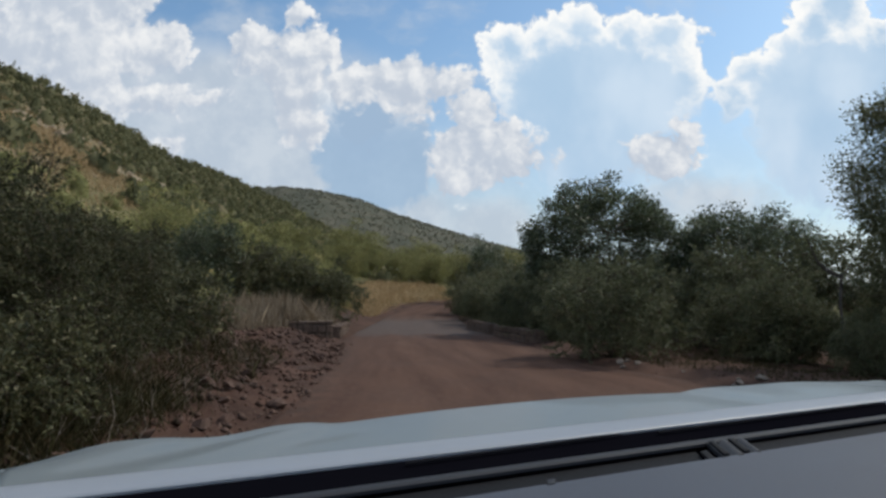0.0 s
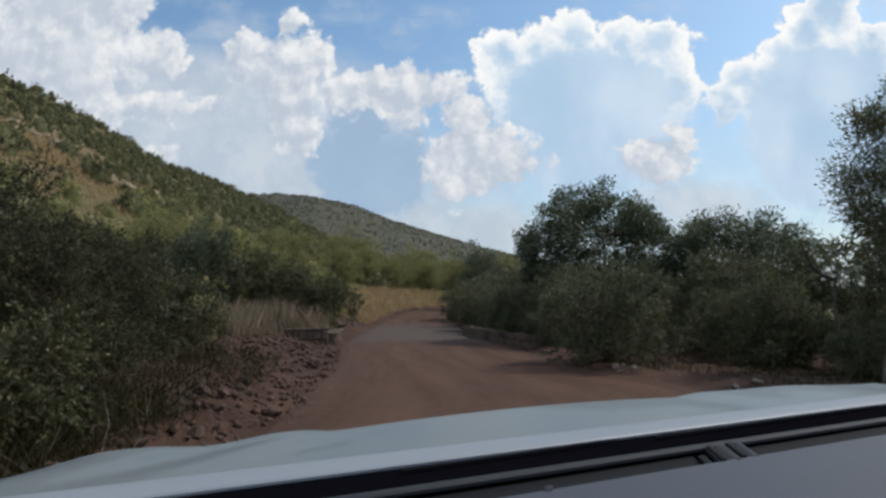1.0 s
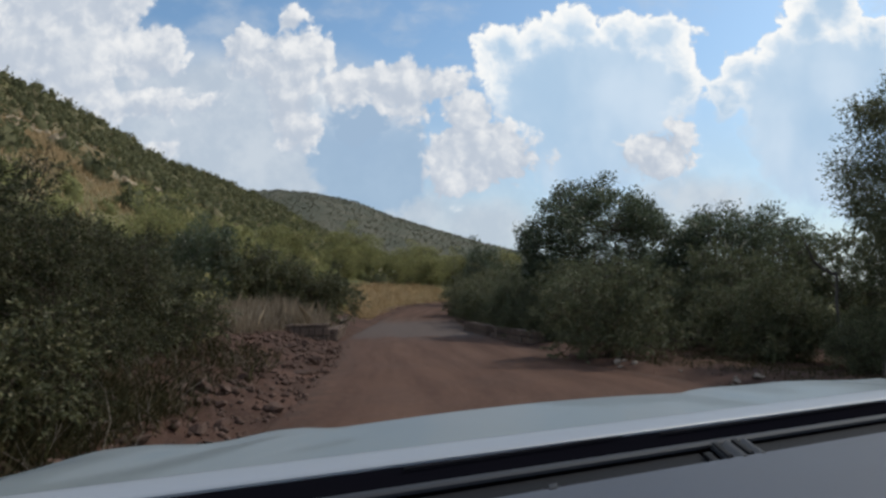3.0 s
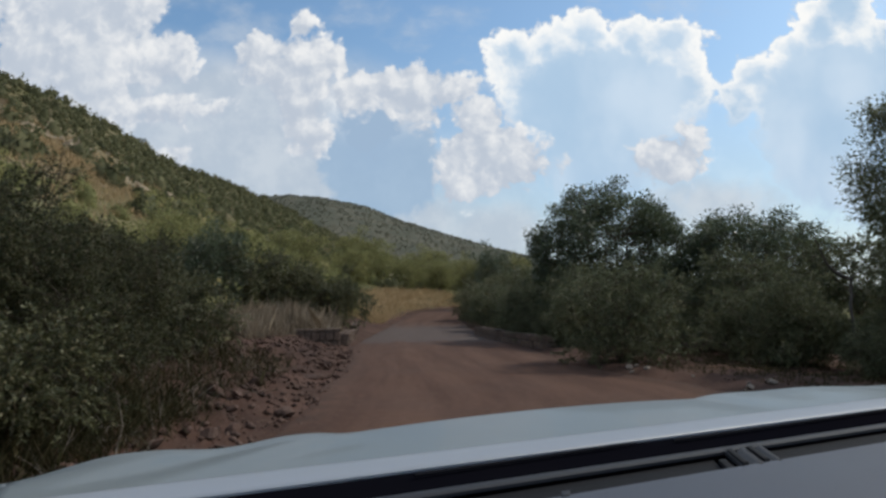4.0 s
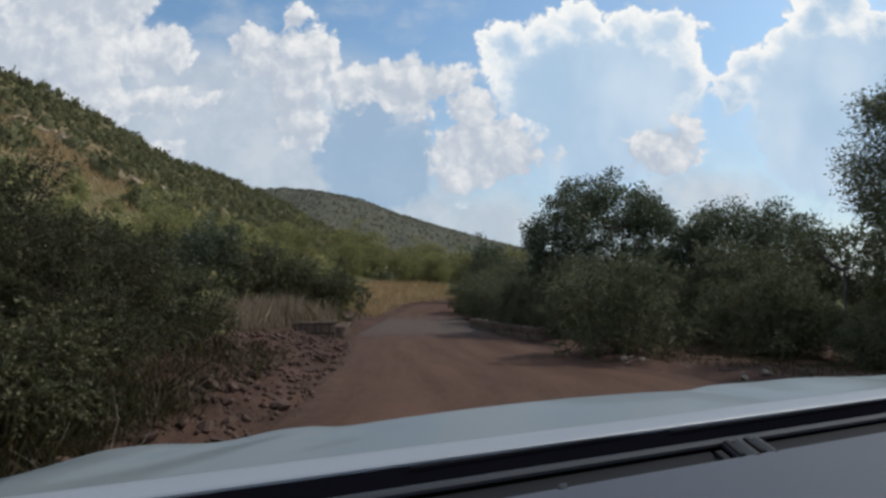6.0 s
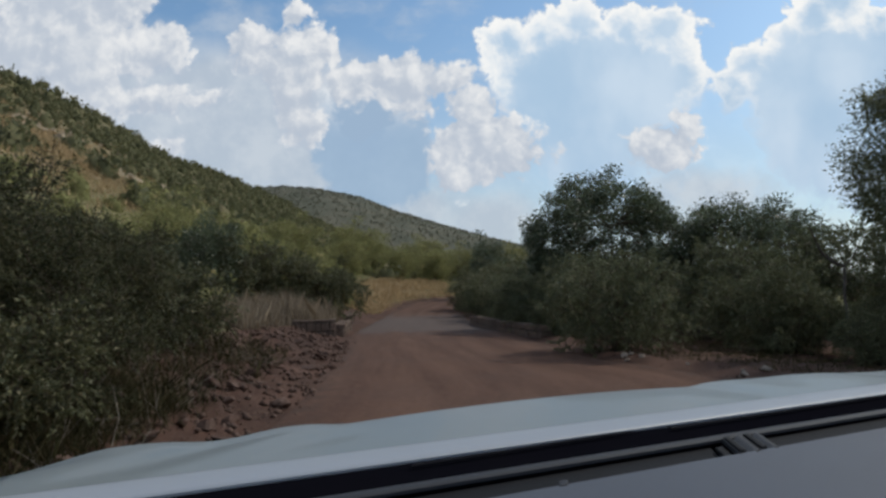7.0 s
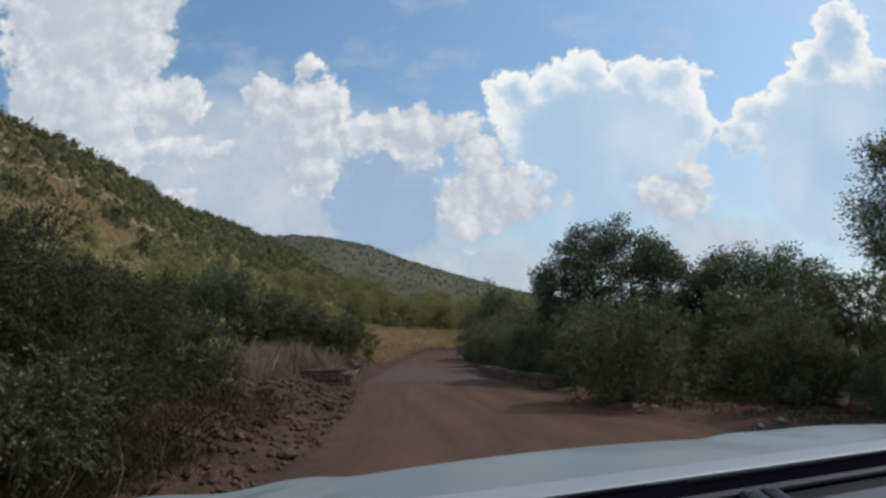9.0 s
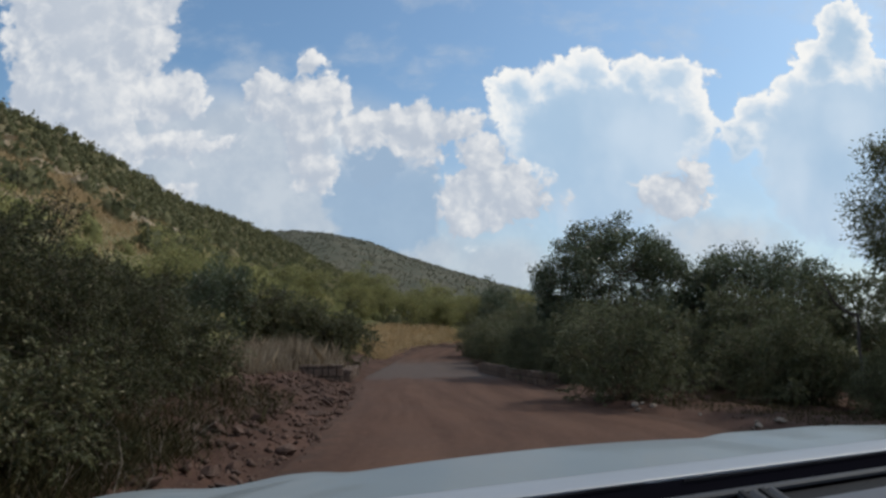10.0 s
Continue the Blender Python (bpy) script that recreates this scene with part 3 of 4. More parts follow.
def strip(name, y0, y1, step, lift, widen, mat, label, ragged=0.12):
    ys = np.arange(y0, y1 + step / 2, step)
    n = 25
    s = np.linspace(-1, 1, n)
    rng = np.random.default_rng(5)
    cx, w = np.interp(ys, ROAD_Y, ROAD_X), np.interp(ys, ROAD_Y, ROAD_W) * widen
    k = np.ones(9) / 9
    cx = np.convolve(np.pad(cx, 4, mode="edge"), k, "valid")
    jl = np.convolve(rng.normal(size=len(ys) + 2), [0.3, 0.4, 0.3], "valid") * ragged
    jr = np.convolve(rng.normal(size=len(ys) + 2), [0.3, 0.4, 0.3], "valid") * ragged
    X = cx[:, None] + s[None, :] * w[:, None]
    X[:, 0] += jl
    X[:, -1] += jr
    Y = np.repeat(ys[:, None], n, 1)
    Z = land(np.clip(X, cx[:, None] - w[:, None] * 0.9, cx[:, None] + w[:, None] * 0.9), Y) + lift
    rut = -0.018 * (np.exp(-((s - 0.0 - 0.28) / 0.09) ** 2) + np.exp(-((s + 0.28) / 0.09) ** 2)) * (1.0 if mat is ROAD else 0.0)
    Z = Z + rut[None, :] + 0.012 * wrinkle(X, Y, 1.7) * (mat is ROAD)
    Z[:, 0] -= 0.06
    Z[:, -1] -= 0.06
    f = (np.arange(len(ys) - 1)[:, None] * n + np.arange(n - 1)[None, :])
    f = np.stack([f, f + 1, f + n + 1, f + n], -1).reshape(-1, 4)
    me = mesh_of(name, np.stack([X, Y, Z], -1).reshape(-1, 3), f, mat, True)
    a = me.attributes.new("across", "FLOAT", "POINT")
    a.data.foreach_set("value", np.repeat(s[None, :], len(ys), 0).astype(np.float32).ravel())
    a = me.attributes.new("along", "FLOAT", "POINT")
    a.data.foreach_set("value", Y.astype(np.float32).ravel())
    return tagged(new(name, me), label, "road", kind="structure")


make_ground()
strip("road", -30, 78, 0.5, 0.045, 1.0, ROAD, "rutted red-brown dirt road with loose grit")


def zat(x, y):
    return float(land(x, y))


# ---- trees and shrubs ----
def put_plants(kind, label, category, made, wood_mat, leaf_mat, spots, group="", wood_name="trunk"):
    """The first plant is built, the others are copies. Spots: x, y, turn, scale."""
    first = None
    for x, y, turn, size in spots:
        m = pose(x, y, zat(x, y) - 0.03, 0, 0, turn)
        if first is None:
            first = plant(kind, label, category, made[0], made[1], wood_mat, leaf_mat, m, wood_name=wood_name)
            first.scale = (size, size, size)
            tagged(first, group=group)
        else:
            other = copy_thing(first, m)
            other.scale = (size, size, size)
    return first


# beside the road on the hill side: broad drooping leaves close by, fine acacia behind
broad = grow(11, 2.9, 1.25, trunk=0.035, stems=4, limbs=6, clumps=115, clump_size=0.36, leaves=240, leaf=(0.092, 0.027), droop=0.9, lumpy=0.24, hollow=0.3, twig=0.007, sprays=11)
put_plants("broadleaf_shrub", "tall olive-green shrub with long drooping leaves on the bank", "shrub", broad, BARK, LEAF_BROAD,
           [(-3.8, 5.8, 20, 0.80), (-4.9, 7.2, 140, 0.82), (-6.6, 6.4, 250, 0.95)], "shrubs on the rocky bank", "branchwork")
fine = grow(12, 3.1, 1.5, trunk=0.04, stems=4, limbs=7, clumps=88, clump_size=0.34, leaves=330, leaf=(0.075, 0.026), droop=0.15, lumpy=0.3, hollow=0.4, twig=0.006, sprays=11)
put_plants("acacia_shrub", "feathery yellow-green thorn shrub on the road bank", "shrub", fine, BARK, LEAF_FINE,
           [(-4.8, 9.2, 0, 0.66), (-5.4, 11.0, 75, 0.66), (-6.7, 9.2, 200, 0.78), (-7.4, 11.8, 150, 0.82), (-9.0, 10.4, 30, 0.8), (-6.2, 13.2, 250, 0.66), (-8.6, 14.2, 300, 0.85), (-10.5, 13.0, 120, 0.85), (-3.9, 9.9, 170, 0.52), (-4.9, 12.6, 310, 0.6)],
           "shrubs on the rocky bank", "branchwork")
grey = grow(13, 2.5, 1.5, trunk=0.035, stems=4, limbs=7, clumps=90, clump_size=0.33, leaves=240, leaf=(0.095, 0.042), droop=0.2, lumpy=0.28, hollow=0.4, twig=0.007, sprays=10)
put_plants("grey_shrub", "dense grey-green bush at the roadside", "shrub", grey, BARK, LEAF_GREY,
           [(-3.75, 8.3, 110, 0.5), (-5.2, 15.0, 0, 0.65), (-6.4, 16.3, 0, 0.75), (-7.8, 17.5, 90, 0.95), (-7.6, 33.0, 40, 1.15), (-10.2, 22.0, 160, 0.95), (-5.3, 33.2, 220, 1.0), (-9.6, 31.5, 300, 1.3), (-11.6, 26.5, 10, 0.95)],
           "shrubs beside the low wall", "branchwork")

# on the other side: one dense tree, a lower one beside it, bushes in front and a large tree nearer
tall = grow(21, 6.05, 3.0, trunk=0.16, stems=2, limbs=12, clumps=420, clump_size=0.42, leaves=170, leaf=(0.125, 0.060), droop=0.1, lumpy=0.10, hollow=0.55, low=0.12, twig=0.012)
put_plants("dense_tree", "dense dark-green roundish tree behind roadside bushes", "tree", tall, BARK, LEAF_DARK, [(5.9, 30.5, 0, 1.0)])
lower = grow(22, 4.8, 2.65, trunk=0.13, stems=3, limbs=10, clumps=380, clump_size=0.42, leaves=160, leaf=(0.12, 0.054), droop=0.1, lumpy=0.12, hollow=0.5, low=0.05, twig=0.011)
put_plants("spreading_tree", "lower spreading dark-green tree in the thicket", "tree", lower, BARK, LEAF_DARK, [(11.05, 30.0, 0, 1.08)])
big = grow(23, 5.9, 2.25, trunk=0.17, stems=2, limbs=12, clumps=520, clump_size=0.38, leaves=420, leaf=(0.068, 0.030), droop=0.3, lumpy=0.08, hollow=0.45, low=0.06, twig=0.010)
put_plants("large_tree", "large grey-green tree with a heavy leaning crown", "tree", big, BARK, LEAF_OLIVE, [(11.3, 17.6, 0, 1.2)])
sparse = grow(24, 6.3, 2.2, trunk=0.10, stems=1, limbs=8, clumps=130, clump_size=0.30, leaves=110, leaf=(0.06, 0.022), droop=0.2, lumpy=0.22, hollow=0.3, low=0.55, twig=0.006, sprays=6)
put_plants("thorn_tree", "sparse feathery thorn tree with thin bare twigs", "tree", sparse, BARK, LEAF_FINE, [(8.9, 9.0, 0, 1.0)])
bush = grow(25, 2.7, 1.8, trunk=0.04, stems=5, limbs=7, clumps=120, clump_size=0.36, leaves=250, leaf=(0.09, 0.038), droop=0.15, lumpy=0.18, hollow=0.4, twig=0.008, sprays=10)
put_plants("roadside_bush", "rounded olive-green bush beside the dirt road", "bush", bush, BARK, LEAF_OLIVE,
           [(4.4, 26.4, 0, 0.95), (3.6, 19.5, 40, 0.82), (7.9, 20.8, 290, 0.76), (3.3, 31.0, 70, 0.8), (2.9, 34.2, 20, 0.75), (2.1, 39.0, 130, 0.8), (4.2, 41, 130, 1.1), (6.5, 37, 99, 1.2), (2.6, 31.6, 200, 0.5), (2.75, 27.6, 80, 0.5), (3.3, 25.2, 310, 0.45), (8.7, 24.6, 160, 1.15), (13.4, 20.8, 20, 1.0), (8.4, 20.6, 200, 0.55), (8.15, 17.0, 15, 0.42), (9.6, 19.4, 280, 0.5), (14.5, 27.5, 300, 1.4), (17.5, 24.0, 200, 1.4)],
           "bushes beside the road", "branchwork")
scrub = grow(26, 2.4, 1.5, trunk=0.035, stems=4, limbs=6, clumps=100, clump_size=0.4, leaves=140, leaf=(0.11, 0.05), droop=0.15, lumpy=0.2, hollow=0.3, twig=0.008)
put_plants("green_scrub", "green scrub bush lining the far road", "bush", scrub, BARK, LEAF_LIGHT,
           [(-6.6, 38, 30, 1.0), (-9.5, 36, 80, 1.3), (-7.4, 43.5, 130, 1.1), (-8.6, 48, 330, 1.1), (-12.0, 33, 190, 1.4), (-13.5, 38, 240, 1.5), (-11.0, 44, 290, 1.3), (-14.5, 28, 330, 0.8), (-13.0, 19, 15, 0.75), (-16.5, 22, 50, 0.8),
            (-8.6, 60, 10, 1.2), (-4.6, 66, 70, 1.2), (-1.4, 70, 130, 1.3), (1.8, 75, 190, 1.5), (-12.0, 56, 250, 1.4), (-7.5, 70, 310, 1.4), (6.5, 80, 20, 1.7), (-3.0, 78, 40, 1.8), (-10.0, 78, 220, 1.9)],
           "scrub along the road", "branchwork")
put_plants("olive_scrub", "dark olive scrub bush beside the bend of the road", "bush", scrub, BARK, LEAF_GREY,
           [(1.6, 44, 60, 0.95), (1.5, 50, 170, 1.0), (2.7, 49, 200, 1.1), (4.0, 55, 250, 1.25), (6.5, 60, 300, 1.4), (6.0, 51, 10, 1.6), (4.6, 46, 150, 1.5), (2.4, 36.5, 90, 0.9)],
           "scrub along the road", "branchwork")
dark = grow(27, 4.2, 1.5, trunk=0.09, stems=1, limbs=9, clumps=110, clump_size=0.42, leaves=170, leaf=(0.13, 0.055), droop=0.2, lumpy=0.3, hollow=0.4, low=0.2, twig=0.012)
put_plants("dark_tree", "small dark-green tree standing out of the scrub", "tree", dark, BARK, LEAF_DARK, [(-9.6, 29.5, 0, 0.82), (3.6, 62.0, 120, 1.2)])

umbrella = grow(29, 3.5, 1.9, trunk=0.06, stems=2, limbs=10, clumps=48, clump_size=0.26, leaves=56, leaf=(0.06, 0.022), droop=0.0, lumpy=0.3, hollow=0.3, low=0.35, twig=0.010, sprays=7)
put_plants("acacia_tree", "small flat-topped acacia with dark crooked limbs", "tree", umbrella, DARKBARK, LEAF_FINE, [(-7.6, 13.4, 0, 1.0), (-11.4, 15.6, 130, 1.05), (-8.4, 8.2, 220, 0.85)], "acacias on the slope")


def dead_branch():
    """A bare bent limb standing out of the thicket."""
    rng = np.random.default_rng(28)
    root = new("dead_tree")
    root.matrix_world = pose(8.5, 18.2, zat(8.5, 18.2) - 0.03)
    tagged(root, "bare grey dead tree with a bent limb in the thicket", "tree")
    seg = []
    line = curved(rng, np.array([0.0, 0, 0]), np.array([-0.2, 0.1, 2.1]), 6, 0.05)
    seg += [(line[i], line[i + 1], 0.038 - 0.001 * i, 0.037 - 0.001 * i) for i in range(6)]
    attach(new("trunk", mesh_of("trunk", *tubes(seg, 7), DEADWOOD, True)), root)
    for goal, r in (((-1.05, -0.1, 2.95), 0.05), ((0.4, 0.3, 2.8), 0.018), ((-0.7, -0.2, 2.2), 0.013)):
        line = curved(rng, np.array([-0.2, 0.1, 2.07]), np.array(goal), 7, 0.10)
        seg = [(line[i], line[i + 1], r * (1 - 0.11 * i), r * (0.89 - 0.11 * i)) for i in range(7)]
        attach(new("limb", mesh_of("limb", *tubes(seg, 6), DEADWOOD, True)), root)


dead_branch()


# ---- bush on the hills, one carpet each ----
def carpet(name, label, seed, count, rmin, rmax, azs, size, quads, mat, density=None):
    rng = np.random.default_rng(seed)
    az = rng.uniform(azs[0], azs[1], count * 3)
    r = np.sqrt(rng.uniform(rmin ** 2, rmax ** 2, count * 3))
    x, y = r * np.sin(np.radians(az)), r * np.cos(np.radians(az))
    side = np.abs(x - np.interp(y, ROAD_Y, ROAD_X)) - np.interp(y, ROAD_Y, ROAD_W)
    keep = (side > 2.0) | (y > 119)
    if density is not None:
        keep &= density(x, y, rng)
    x, y = x[keep][:count], y[keep][:count]
    z = land(x, y)
    k = len(x)
    s = rng.uniform(size[0], size[1], k) * rng.uniform(0.8, 1.25, k)
    d = rng.normal(size=(k, quads, 3))
    d /= np.linalg.norm(d, axis=2, keepdims=True)
    d[:, :, 2] = np.abs(d[:, :, 2]) * 1.0 - 0.12
    rad = rng.uniform(0.5, 1.05, (k, quads, 1)) * (1 + 0.2 * np.sin(d[:, :, :1] * 4 + rng.uniform(0, 6, (k, 1, 1))))
    p = np.stack([x, y, z], 1)[:, None, :] + d * rad * s[:, None, None] * np.array([0.62, 0.62, 0.85])
    ln = np.repeat(s, quads) * (1.7 / math.sqrt(quads))
    v, f = blades(rng, p.reshape(-1, 3), 1.0, 0.6, 0.0, d.reshape(-1, 3) * 0.7, 0.6)
    v = v.reshape(-1, 4, 3)
    v = (v - v[:, :1]) * ln[:, None, None] + v[:, :1] - (v[:, 2:3] - v[:, :1]) * ln[:, None, None] * 0.3
    v = v.reshape(-1, 3)
    # the closed inner foliage of each bush
    na, nb = 9, 4
    A, B = np.meshgrid(np.linspace(0, 2 * np.pi, na, endpoint=False), np.linspace(-0.25, 1.45, nb))
    ball = np.stack([np.cos(A) * np.cos(B), np.sin(A) * np.cos(B), np.sin(B)], -1).reshape(-1, 3)
    lump = 1 + 0.22 * rng.normal(size=(k, na * nb, 1))
    core = np.stack([x, y, z], 1)[:, None, :] + ball[None] * lump * s[:, None, None] * np.array([0.34, 0.34, 0.5])
    i, j = np.meshgrid(np.arange(na), np.arange(nb - 1))
    q = np.stack([j * na + i, j * na + (i + 1) % na, (j + 1) * na + (i + 1) % na, (j + 1) * na + i], -1).reshape(-1, 4)
    cf = (q[None] + na * nb * np.arange(k)[:, None, None]).reshape(-1, 4) + len(v)
    v, f = np.concatenate([v, core.reshape(-1, 3)]), np.concatenate([f, cf])
    return tagged(new(name, mesh_of(name, v, f, mat, True)), label, "bushes", kind="stuff")


def clearing(x, y):
    """The open rocky ground on the near hillside, 1 in its middle."""
    az, r = np.degrees(np.arctan2(x, y)), np.hypot(x, y)
    return np.exp(-((az + 29.5) / 4.6) ** 2 - ((r - 88) / 24) ** 2) + 0.8 * np.exp(-((az + 24.8) / 1.6) ** 2 - ((r - 88) / 9) ** 2)


def patchy(x, y, rng):
    clear = clearing(x, y)
    return wrinkle(x, y, 0.045, 4.0) - 1.4 * clear + 0.7 * wrinkle(x, y, 0.13, 1.0) > rng.uniform(-2.0, 0.45, len(x))


def off_bank(x, y, rng):
    """Keeps the dry grass bank where the road turns open."""
    side = np.interp(y, ROAD_Y, ROAD_X) - np.interp(y, ROAD_Y, ROAD_W) - x
    return ~((y > 44) & (y < 78) & (side < 7.5)) & (side > 5.0) & (clearing(x, y) < 0.3) & ~((np.degrees(np.arctan2(x, y)) < -21) & (np.hypot(x, y) < 75) & (rng.uniform(size=len(x)) < 0.75))


carpet("near_slope_bushes", "olive-green thorn bushes covering the lower slope", 31, 700, 20, 95, (-75, -4), (1.0, 2.0), 240, LEAF_LIGHT, off_bank)
carpet("hillside_bushes", "yellow-green bushes scattered over the rocky hillside", 32, 7000, 62, 420, (-52, 8), (1.4, 3.0), 44, LEAF_HILL, patchy)
carpet("valley_bushes", "green bush filling the flat ground beyond the trees", 33, 500, 30, 140, (4, 60), (1.4, 2.4), 110, LEAF_HILL, lambda x, y, rng: x > 7)
carpet("far_hill_bushes", "bush dotting the distant hill, greyed to stand for haze", 34, 15000, 520, 1000, (-35, 25), (0.9, 2.4), 8, LEAF_FAR_HAZE)


# ---- dry grass ----
def grass(name, label, seed, count, area, height, width, mat, tuft=0.12, per=14, lean=0.25):
    rng = np.random.default_rng(seed)
    x, y = area(rng, count)
    z = land(x, y)
    base = np.stack([x, y, z - 0.01], 1)[:, None, :] + rng.normal(size=(len(x), per, 3)) * np.array([tuft, tuft, 0])
    base = base.reshape(-1, 3)
    k = len(base)
    h = (np.repeat(rng.uniform(height[0], height[1], len(x)), per) * rng.uniform(0.5, 1.1, k))[:, None]
    tilt = rng.normal(size=(k, 3)) * lean
    tilt[:, 2] = 1
    side = rng.normal(size=(k, 3)) * np.array([1, 1, 0])
    side /= np.linalg.norm(side, axis=1, keepdims=True)
    mid = base + tilt * h * 0.5
    tip = base + tilt * h + rng.normal(size=(k, 3)) * h * np.array([0.18, 0.18, 0.0])
    v = np.stack([base - side * width / 2, base + side * width / 2, mid + side * width * 0.4, tip, mid - side * width * 0.4], 1).reshape(-1, 3)
    f = np.arange(5 * k).reshape(k, 5)
    return tagged(new(name, mesh_of(name, v, f, mat)), label, "grass", kind="stuff")


def box_area(x0, x1, y0, y1):
    return lambda rng, n: (rng.uniform(x0, x1, n), rng.uniform(y0, y1, n))


def verge_area(lo, hi, y0, y1, side):
    def area(rng, n):
        y = rng.uniform(y0, y1, n)
        off = rng.uniform(lo, hi, n)
        return np.interp(y, ROAD_Y, ROAD_X) + side * (np.interp(y, ROAD_Y, ROAD_W) + off), y
    return area


grass("dry_grass", "tall straw-coloured dry grass behind the low wall", 41, 620, box_area(-9.5, -4.6, 26.6, 30.5), (0.35, 1.15), 0.02, STRAW, 0.10, 18, 0.2)
grass("slope_grass", "thin straw-coloured dry grass beside the rocky bank", 45, 800, box_area(-8.4, -5.3, 20.5, 25.2), (0.3, 0.75), 0.016, STRAW, 0.14, 14, 0.22)
grass("bank_grass", "sunlit golden dry grass on the bank at the bend", 42, 1100, verge_area(0.6, 4.2, 45, 68, -1), (0.2, 0.55), 0.03, GOLD, 0.3, 12, 0.22)
grass("verge_grass", "thin half-dry grass among the stones of the bank", 43, 900, verge_area(0.9, 3.4, 2.5, 18, -1), (0.10, 0.38), 0.010, WEED, 0.16, 14, 0.6)
grass("bank_weeds", "dark olive weeds and low growth under the shrubs", 46, 1100, verge_area(0.9, 3.2, 3.0, 11.5, -1), (0.10, 0.36), 0.007, WEED, 0.18, 26, 0.8)
grass("shoulder_grass", "short half-dry grass along the shaded shoulder", 44, 1700, verge_area(0.7, 6.0, 6, 26, 1), (0.04, 0.15), 0.010, WEED, 0.12, 14, 0.35)


def hill_area(rng, n):
    az, r = np.radians(rng.normal(-28.8, 4.2, n)), rng.normal(88, 17, n)
    return r * np.sin(az), r * np.cos(az)


grass("hill_grass", "dry tawny grass tufts between the boulders", 47, 2800, hill_area, (0.3, 0.9), 0.05, GOLD, 0.35, 9, 0.3)


# ---- stones ----
def stone_mesh(seed, flat=0.65):
    rng = np.random.default_rng(seed)
    bm = bmesh.new()
    bmesh.ops.create_icosphere(bm, subdivisions=2, radius=0.5)
    cuts = [(Vector(rng.normal(size=3)).normalized(), rng.uniform(0.16, 0.34)) for _ in range(8)]
    for v in bm.verts:
        for nrm, d in cuts:
            over = v.co.dot(nrm) - d
            if over > 0:
                v.co -= nrm * over
        v.co += Vector(rng.normal(size=3)) * 0.012
        v.co.z *= flat
    me = bpy.data.meshes.new("rock")
    bm.to_mesh(me)
    bm.free()
    me.materials.append(ROCK)
    return me


ROCKS = [stone_mesh(60 + i, 0.55 + 0.05 * (i % 4)) for i in range(8)]


def rocks():
    rng = np.random.default_rng(70)
    for i in range(150):
        y = rng.uniform(4.0, 24.5)
        off = abs(rng.normal(0.75, 0.65)) + 0.02
        x = float(np.interp(y, ROAD_Y, ROAD_X) - np.interp(y, ROAD_Y, ROAD_W) - off)
        s = 0.10 + 0.30 * rng.uniform() ** 3
        ob = new("rock", ROCKS[i % 8])
        ob.matrix_world = pose(x, y, zat(x, y) + s * 0.12, rng.normal() * 18, rng.normal() * 18, rng.uniform(0, 360)) @ Matrix.Diagonal((s * rng.uniform(0.8, 1.4), s, s * rng.uniform(0.7, 1.1), 1))
        tagged(ob, "broken red-brown rock lying on the roadside bank", "rock", "rocks on the bank")


rocks()


def rubble(name, label, seed, count, lo, hi, y0, y1, side, size, mat):
    """Small loose stones, joined."""
    rng = np.random.default_rng(seed)
    tetra = np.array([[0.5, 0, 0], [-0.3, 0.45, 0.02], [-0.25, -0.4, 0], [0.05, 0.05, 0.42], [0.0, 0.0, -0.3], [0.2, 0.35, 0.2]])
    tri = np.array([[0, 5, 3], [5, 1, 3], [1, 2, 3], [2, 0, 3], [5, 0, 4], [1, 5, 4], [2, 1, 4], [0, 2, 4]])
    x, y = verge_area(lo, hi, y0, y1, side)(rng, count)
    z = land(x, y)
    s = size[0] + (size[1] - size[0]) * rng.uniform(0, 1, count) ** 4
    a = rng.uniform(0, 6.28, count)
    t = tetra[None] * rng.uniform(0.7, 1.3, (count, 6, 3)) * s[:, None, None]
    v = np.stack([t[..., 0] * np.cos(a)[:, None] - t[..., 1] * np.sin(a)[:, None], t[..., 0] * np.sin(a)[:, None] + t[..., 1] * np.cos(a)[:, None], t[..., 2]], -1)
    v += np.stack([x, y, z + s * 0.1], 1)[:, None, :]
    f = (tri[None] + 6 * np.arange(count)[:, None, None]).reshape(-1, 3)
    return tagged(new(name, mesh_of(name, v.reshape(-1, 3), f, mat)), label, "gravel", kind="stuff")


rubble("rubble", "loose red-brown broken stones covering the bank", 81, 6500, -0.35, 2.6, 2.0, 26.0, -1, (0.015, 0.16), ROCK)
rubble("gravel", "small loose stones along the road edge", 82, 2500, -0.9, 1.6, 3.0, 40.0, 1, (0.012, 0.06), ROCK)


